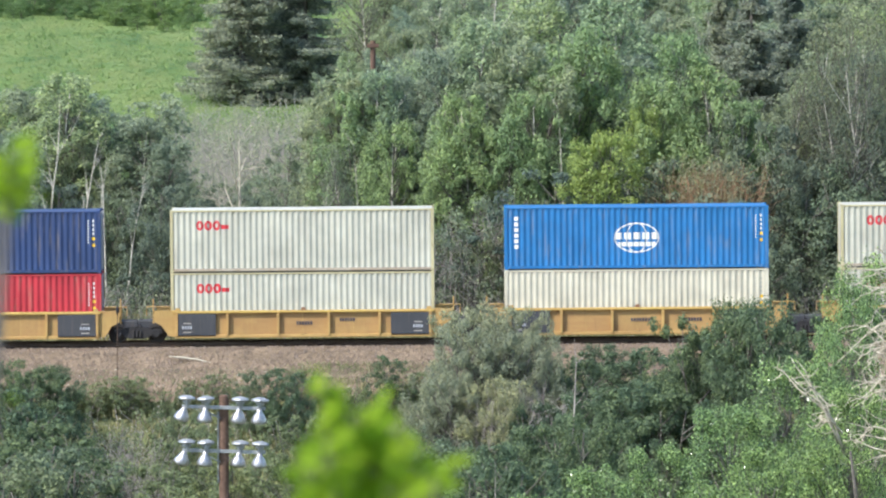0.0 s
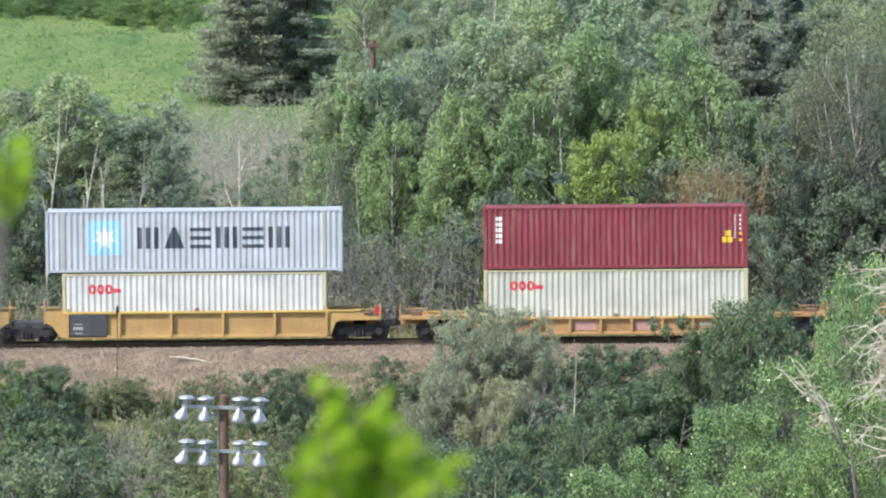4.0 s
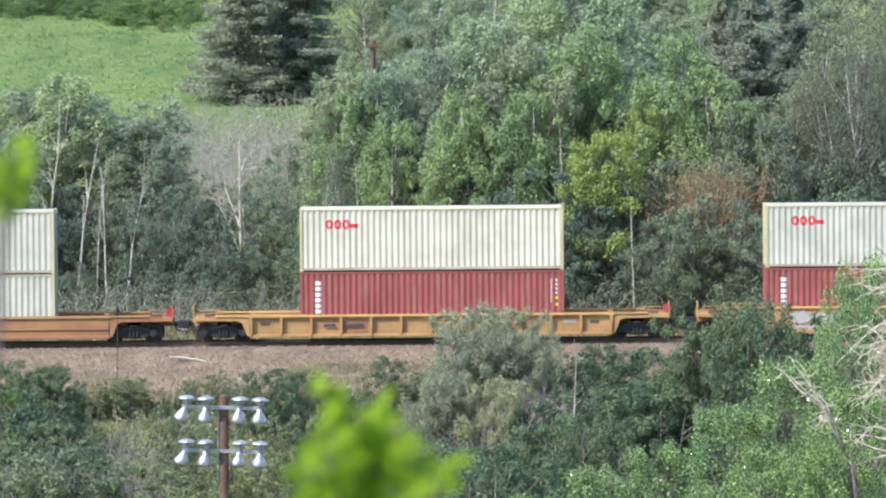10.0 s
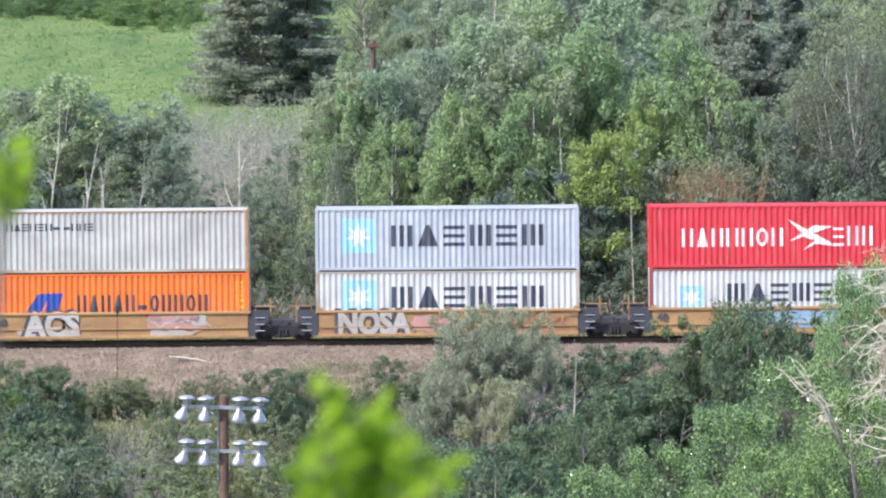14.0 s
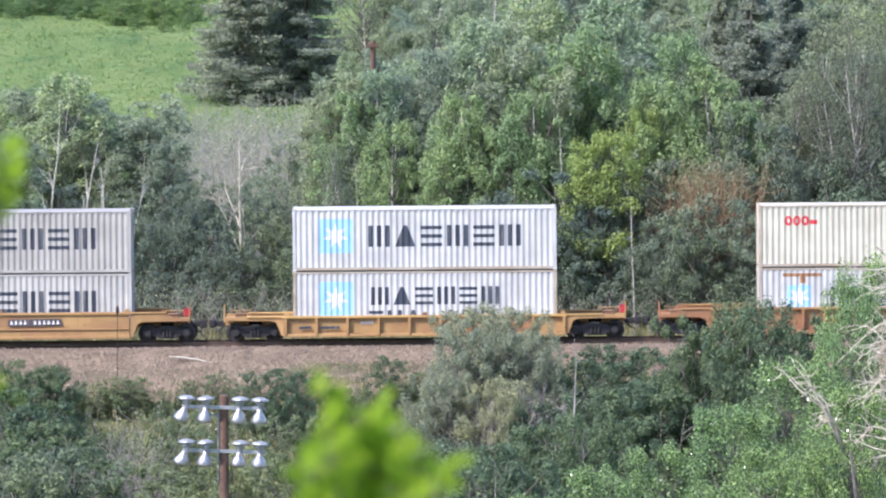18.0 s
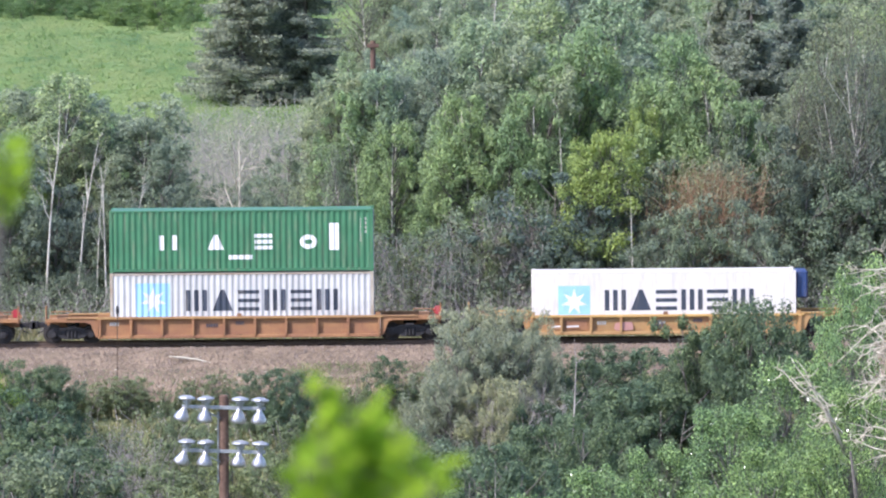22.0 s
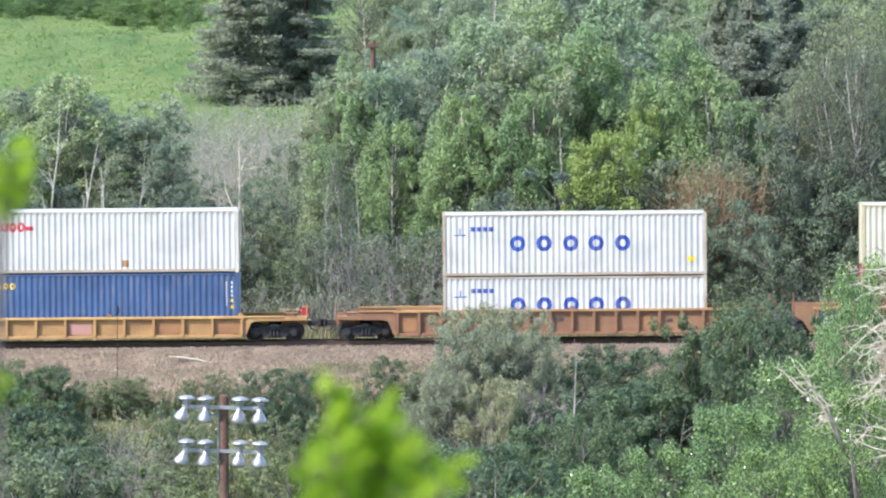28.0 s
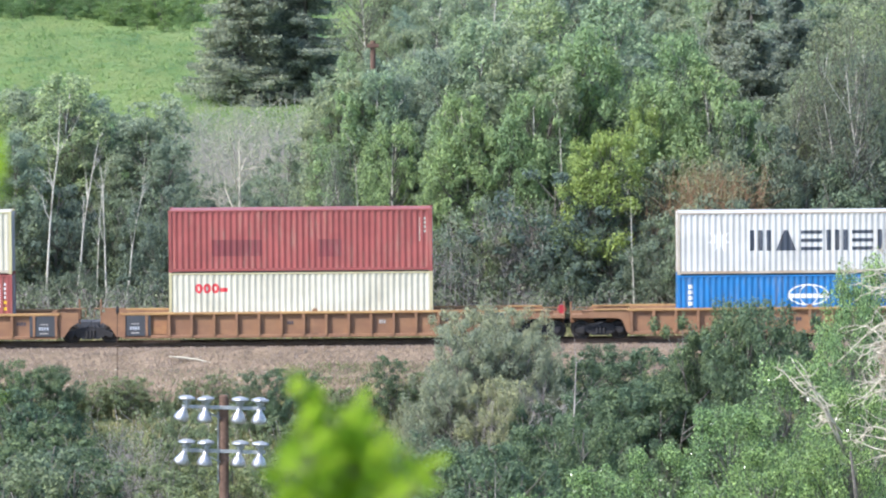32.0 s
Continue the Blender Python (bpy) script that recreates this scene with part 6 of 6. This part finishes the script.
for x, y, h, turn in ((5.19, 271.00, 11.04, 0), (2.09, 262.00, 8.35, 70)):
    stand(straight, x, y, h, 6.0, turn)
thicket("brush_thicket", "bare mauve-grey twigs in the willow", 17, 110, 2.0, 4.8, 279.0, 280.3, 4.8, 7.6, MAUVE_TWIG, 0.12, thick=0.7)
thicket("brush_thicket", "dead grey brush on the embankment", 12, 300, -15.9, -13.0, 277, 285, 2.2, 4.6, MAUVE_TWIG, 0.22, LEAF["weed"], 0.12, 1, 0.75)
thicket("weed_patch", "tall weeds and thin stems on the embankment", 13, 520, -24, 2, 270, 293, 0.5, 1.5, TWIG, 0.3, LEAF["weed"], 0.17, 7)


def grass_places():
    def bank(rng):
        return rng.uniform(-25, 25), rng.uniform(262, 294.5)

    def behind(rng):
        return rng.uniform(-27, 28), rng.uniform(306.5, 312)

    tufts("bank_grass", "dry and green grass on the embankment", 2, 9000, bank, 0.6, LEAF["dry_grass"], 0.04)
    tufts("bank_grass", "green weeds on the embankment", 3, 6000, bank, 0.45, LEAF["weed"], 0.07)
    def shoulder(rng):
        return rng.normal() * 1.9 - 3.6, rng.uniform(294.2, 296.0)

    tufts("bank_grass", "pale green grass creeping over the ballast", 6, 1500, shoulder, 0.3, LEAF["weed"], 0.03)
    def meadow(rng):
        y = rng.uniform(392, 545)
        return rng.uniform(-0.074, -0.006) * y, y

    tufts("meadow_grass", "lush uneven grass on the hillside meadow", 8, 9000, meadow, 0.13, LEAF["grass"], 0.08)
    tufts("meadow_weeds", "taller bright green weeds on the meadow", 9, 260, meadow, 0.45, LEAF["shrub"], 0.1)
    def foot(rng):
        return rng.uniform(-21, 5), 295.6 - abs(rng.normal()) * 0.8

    tufts("bank_grass", "thin green grass at the foot of the ballast", 7, 3200, foot, 0.26, LEAF["weed"], 0.025)
    tufts("trackside_grass", "dry grass behind the rails", 4, 2600, behind, 0.5, LEAF["dry_grass"], 0.04)


grass_places()


def white_flowers():
    rng = np.random.default_rng(77)
    n = 1500
    x = rng.uniform(-20, 6, n)
    y = rng.uniform(286.5, 294.3, n)
    z = np.array([ground_z(a, b) for a, b in zip(x, y)]) + rng.uniform(0.3, 1.0, n)
    me = leaf_mesh("white_flowers", np.stack((x, y, z), 1), unit(rng.normal(size=(n, 3)) * 0.4 + np.array((0, -0.6, 0.7))), 0.055, PAINT["ivory"], rng, 0.9, 4)
    tagged(new("white_flowers", me), "small white flower heads among the trackside weeds", "flowers", "", "stuff")


white_flowers()


# ---- floodlight pole in the valley, distant pole, marker post, log ----
def floodlight_pole(x, y, top):
    foot = ground_z(x, y)
    pole = thing("floodlight_pole", pose(x, y, foot), "brown wooden pole with eight aluminium floodlights", "floodlight")
    h = top - foot
    g = Geo().tube([(0, 0, -0.3), (0, 0, h * 0.5), (0, 0, h - 0.04), (0, 0, h)], [0.2, 0.165, 0.14, 0.1], 12)
    part("pole", g, POLE_WOOD, pole)
    for dz in (0.36, 1.65):
        z = h - dz
        arm = part("crossarm", Geo().prism([(-1.22, z - 0.015), (1.22, z - 0.085), (1.22, z + 0.015), (-1.22, z + 0.085)], -0.2, -0.1), GALVANISED, pole, "galvanised steel crossarm")
        for k, dx in enumerate((-1.09, -0.51, 0.48, 1.06)):
            lamp = part("floodlight", lambda: Geo().lathe([(0.05, 0.17), (0.23, 0.2), (0.265, 0.24), (0.24, 0.28), (0.1, 0.33)], (0, 0, 0), 8).lathe([(0.07, -0.02), (0.075, 0.1), (0.13, 0.11), (0.13, 0.2)], (0, 0, 0), 10), GALVANISED, pole, "grey floodlight housing", key="lamp")
            lamp.matrix_basis = pose(dx, -0.16 - 0.08 * (k % 2), z - 0.03 * dx, 0, (2, -3, 1, 3)[k], 0)
            bell = part("reflector", lambda: Geo().lathe([(0.07, -0.02), (0.09, -0.10), (0.14, -0.18), (0.19, -0.26), (0.225, -0.36), (0.23, -0.42), (0.21, -0.42), (0.16, -0.36)], (0, 0, 0), 18), ALUMINIUM, lamp, "shiny aluminium bell reflector", key="bell")
            bell.matrix_basis = pose((-0.05, -0.02, -0.02, 0.0)[k], 0, 0, 14, (16, 9, 7, 2)[k], 0)
            for p in bell.data.polygons:
                p.use_smooth = True
        part("brace", Geo().tube([(-0.7, -0.15, z - 0.03), (-0.1, -0.15, z - 0.32)], [0.018, 0.018], 6), GALVANISED, arm)
    part("conduit", Geo().tube([(-0.17, -0.05, h - 2.6), (-0.17, -0.05, h - 0.5)], [0.025, 0.025], 6), GALVANISED, pole)


FL = (-6.44, 190.00, 6.60)
floodlight_pole(FL[0], FL[1], FL[2])


def far_pole():
    x, y, z = -3.49, 323.00, 13.17
    foot = ground_z(x, y)
    p = thing("utility_pole", pose(x, y, foot), "distant weathered wooden pole above the trees", "pole")
    part("pole", Geo().tube([(0, 0, -0.3), (0, 0, z - foot)], [0.17, 0.13], 10), POLE_WOOD, p)
    part("crossarm", Geo().box(-0.3, 0.3, -0.2, -0.1, z - foot - 0.35, z - foot - 0.15, 0.02), POLE_WOOD, p)


far_pole()


def marker_post():
    x, y, z = -14.85, 294.60, 1.93
    foot = ground_z(x, y)
    p = thing("marker_post", pose(x, y, foot), "thin steel marker post with a dark tip beside the track", "post")
    part("post", Geo().tube([(0, 0, -0.2), (0.02, 0, z - foot - 0.3)], [0.022, 0.02], 6), RAIL_STEEL, p)
    part("tip", Geo().lathe([(0.03, 0.0), (0.075, 0.12), (0.07, 0.3), (0.02, 0.42)], (0.02, 0, z - foot - 0.42), 8), CAST, p)


marker_post()
log = Geo()
log.tube([(0, 0, 0), (0.7, 0.02, -0.06), (1.35, 0, -0.16), (1.95, -0.05, -0.3)], [0.022, 0.05, 0.045, 0.025], 8)
log.tube([(1.2, 0, -0.12), (1.5, -0.1, 0.02)], [0.018, 0.008], 5)
LOG = (-12.56, 296.40, -0.51)
solid("log", log, DEAD_WOOD, "bleached dead branch lying on the ballast", "log", m=pose(LOG[0], LOG[1] - 0.15, LOG[2] - 0.02))


# ---- leafy saplings close to the eye ----
def leaf_blade():
    g = Geo()
    half = [(0.0, 0.0), (0.25, 0.2), (0.45, 0.36), (0.36, 0.62), (0.16, 0.86), (0.0, 1.0)]
    mid = [(0, t, -0.05 * math.sin(t * 3.1)) for t in (0.0, 0.2, 0.4, 0.62, 0.86, 1.0)]
    for s in (-1, 1):
        rim = [(s * x, t, 0.09 * x + 0.05 * math.sin(t * 9)) for (x, t) in half]
        for i in range(5):
            q = [mid[i], rim[i], rim[i + 1], mid[i + 1]]
            g.poly(q if s > 0 else q[::-1])
    return g


swaying = []


def sapling(x, y, tops, label, seed, size=0.085, depth=0.22):
    """A thin stem with side twigs; every top is x, z above which no leaf rises."""
    rng = random.Random(seed)
    foot = ground_z(x, y)
    s = thing("sapling", pose(x, y, foot), label, "sapling")
    for tx, ty, tz, n in tops:
        tip = Vector((tx - x, ty - y, tz - foot))
        root = Vector((0, 0, -0.1))
        mid = Vector((tip.x * 0.4, tip.y * 0.4, tip.z * 0.6))
        stem = part("stem", Geo().tube([root, mid, tip * 0.99], [0.014, 0.008, 0.002], 6), BARK, s)
        for k in range(n):
            drop = depth * (k + 0.5) / n - 0.03 * depth / 0.22
            at = root.lerp(tip, 1 - (drop + 0.03) / (tip - root).length) + Vector((rng.uniform(-1, 1), rng.uniform(-1, 1), 0)) * (0.012 + 0.33 * max(drop, 0.0))
            leaf = part("leaf", leaf_blade, LEAF["fresh"], stem, key="blade")
            k2 = size * rng.uniform(0.75, 1.2)
            leaf.matrix_basis = Matrix.Translation(at) @ Euler((rng.uniform(-1.2, 0.9), rng.uniform(-0.8, 0.8), rng.uniform(0, 6.28))).to_matrix().to_4x4() @ Matrix.Diagonal((k2, k2, k2, 1))
    swaying.append((s, seed))
    return s


sapling(-0.06, 8.0, [(-0.148, 8.00, 21.86, 34), (-0.085, 8.10, 21.81, 38), (-0.01, 7.90, 21.76, 36), (-0.155, 8.00, 21.74, 30), (-0.09, 8.10, 21.78, 42), (-0.125, 8.05, 21.82, 40), (-0.05, 8.05, 21.80, 40), (-0.11, 8.0, 21.75, 44), (-0.04, 8.0, 21.73, 40), (-0.135, 7.95, 21.78, 34)], "sapling with fresh yellow-green leaves", 3, 0.038)
sapling(-0.66, 7.6, [(-0.512, 7.60, 22.17, 14), (-0.525, 7.70, 22.135, 12), (-0.512, 7.65, 22.15, 10)], "sapling with fresh yellow-green leaves", 5, 0.036, 0.045)
sapling(-0.66, 8.4, [(-0.582, 8.40, 21.86, 8), (-0.585, 8.30, 21.68, 8)], "sapling with fresh yellow-green leaves", 7, 0.036, 0.05)


# ---- what moves: the train, its wheels, the leaves in the wind ----
# the train hesitates once for a thirtieth of a second
TIMES = [(0.5 * k, 0.0333 if k > 45 else 0.0) for k in range(65)]


def motions():
    for ob in moving:
        start = ob.matrix_basis.copy()
        along = (LINE.to_3x3() @ Vector((-1, 0, 0))).normalized()
        walk(ob, [(t, Matrix.Translation(along * SPEED * (t - late)) @ start) for t, late in TIMES])
    step = 0.045
    turn = SPEED * step / 0.42
    for w, dx, car, x in wheelsets:
        at = car.matrix_basis
        seen_from = ((LINE.inverted() @ car.matrix_basis.translation).x + SPEED * 32.0 + x - 24) / SPEED
        first = min(max(0.0, seen_from), 31.0)
        last = max(first + 0.5, min(32.0, seen_from + 48 / SPEED))
        rows, n = [], 0
        place = pose(dx, 0, 0.42)
        if first > 0:
            rows.append((0.0, place))
        t = first
        while t < last:
            rows.append((t, place @ Matrix.Rotation(-turn * n, 4, "Y")))
            n += 1
            t += step
        if last < 32.0:
            rows.append((32.0, rows[-1][1]))
        walk(w, rows)
    for s, seed in swaying:
        start = s.matrix_basis.copy()
        rows = []
        for k in range(0, 65):
            t = k * 0.5
            a = 0.35 * math.sin(t * 1.9 + seed) + 0.22 * math.sin(t * 3.7 + 2 * seed)
            drift = float(np.interp(t, (0, 20, 25, 28, 31, 32), (0, 0.0, 0.15, -0.2, 0.4, 0.6)))
            rows.append((t, start @ pose(0, 0, 0, 0.5 * a, -(0.25 * a + drift), 0)))
        walk(s, rows)


motions()
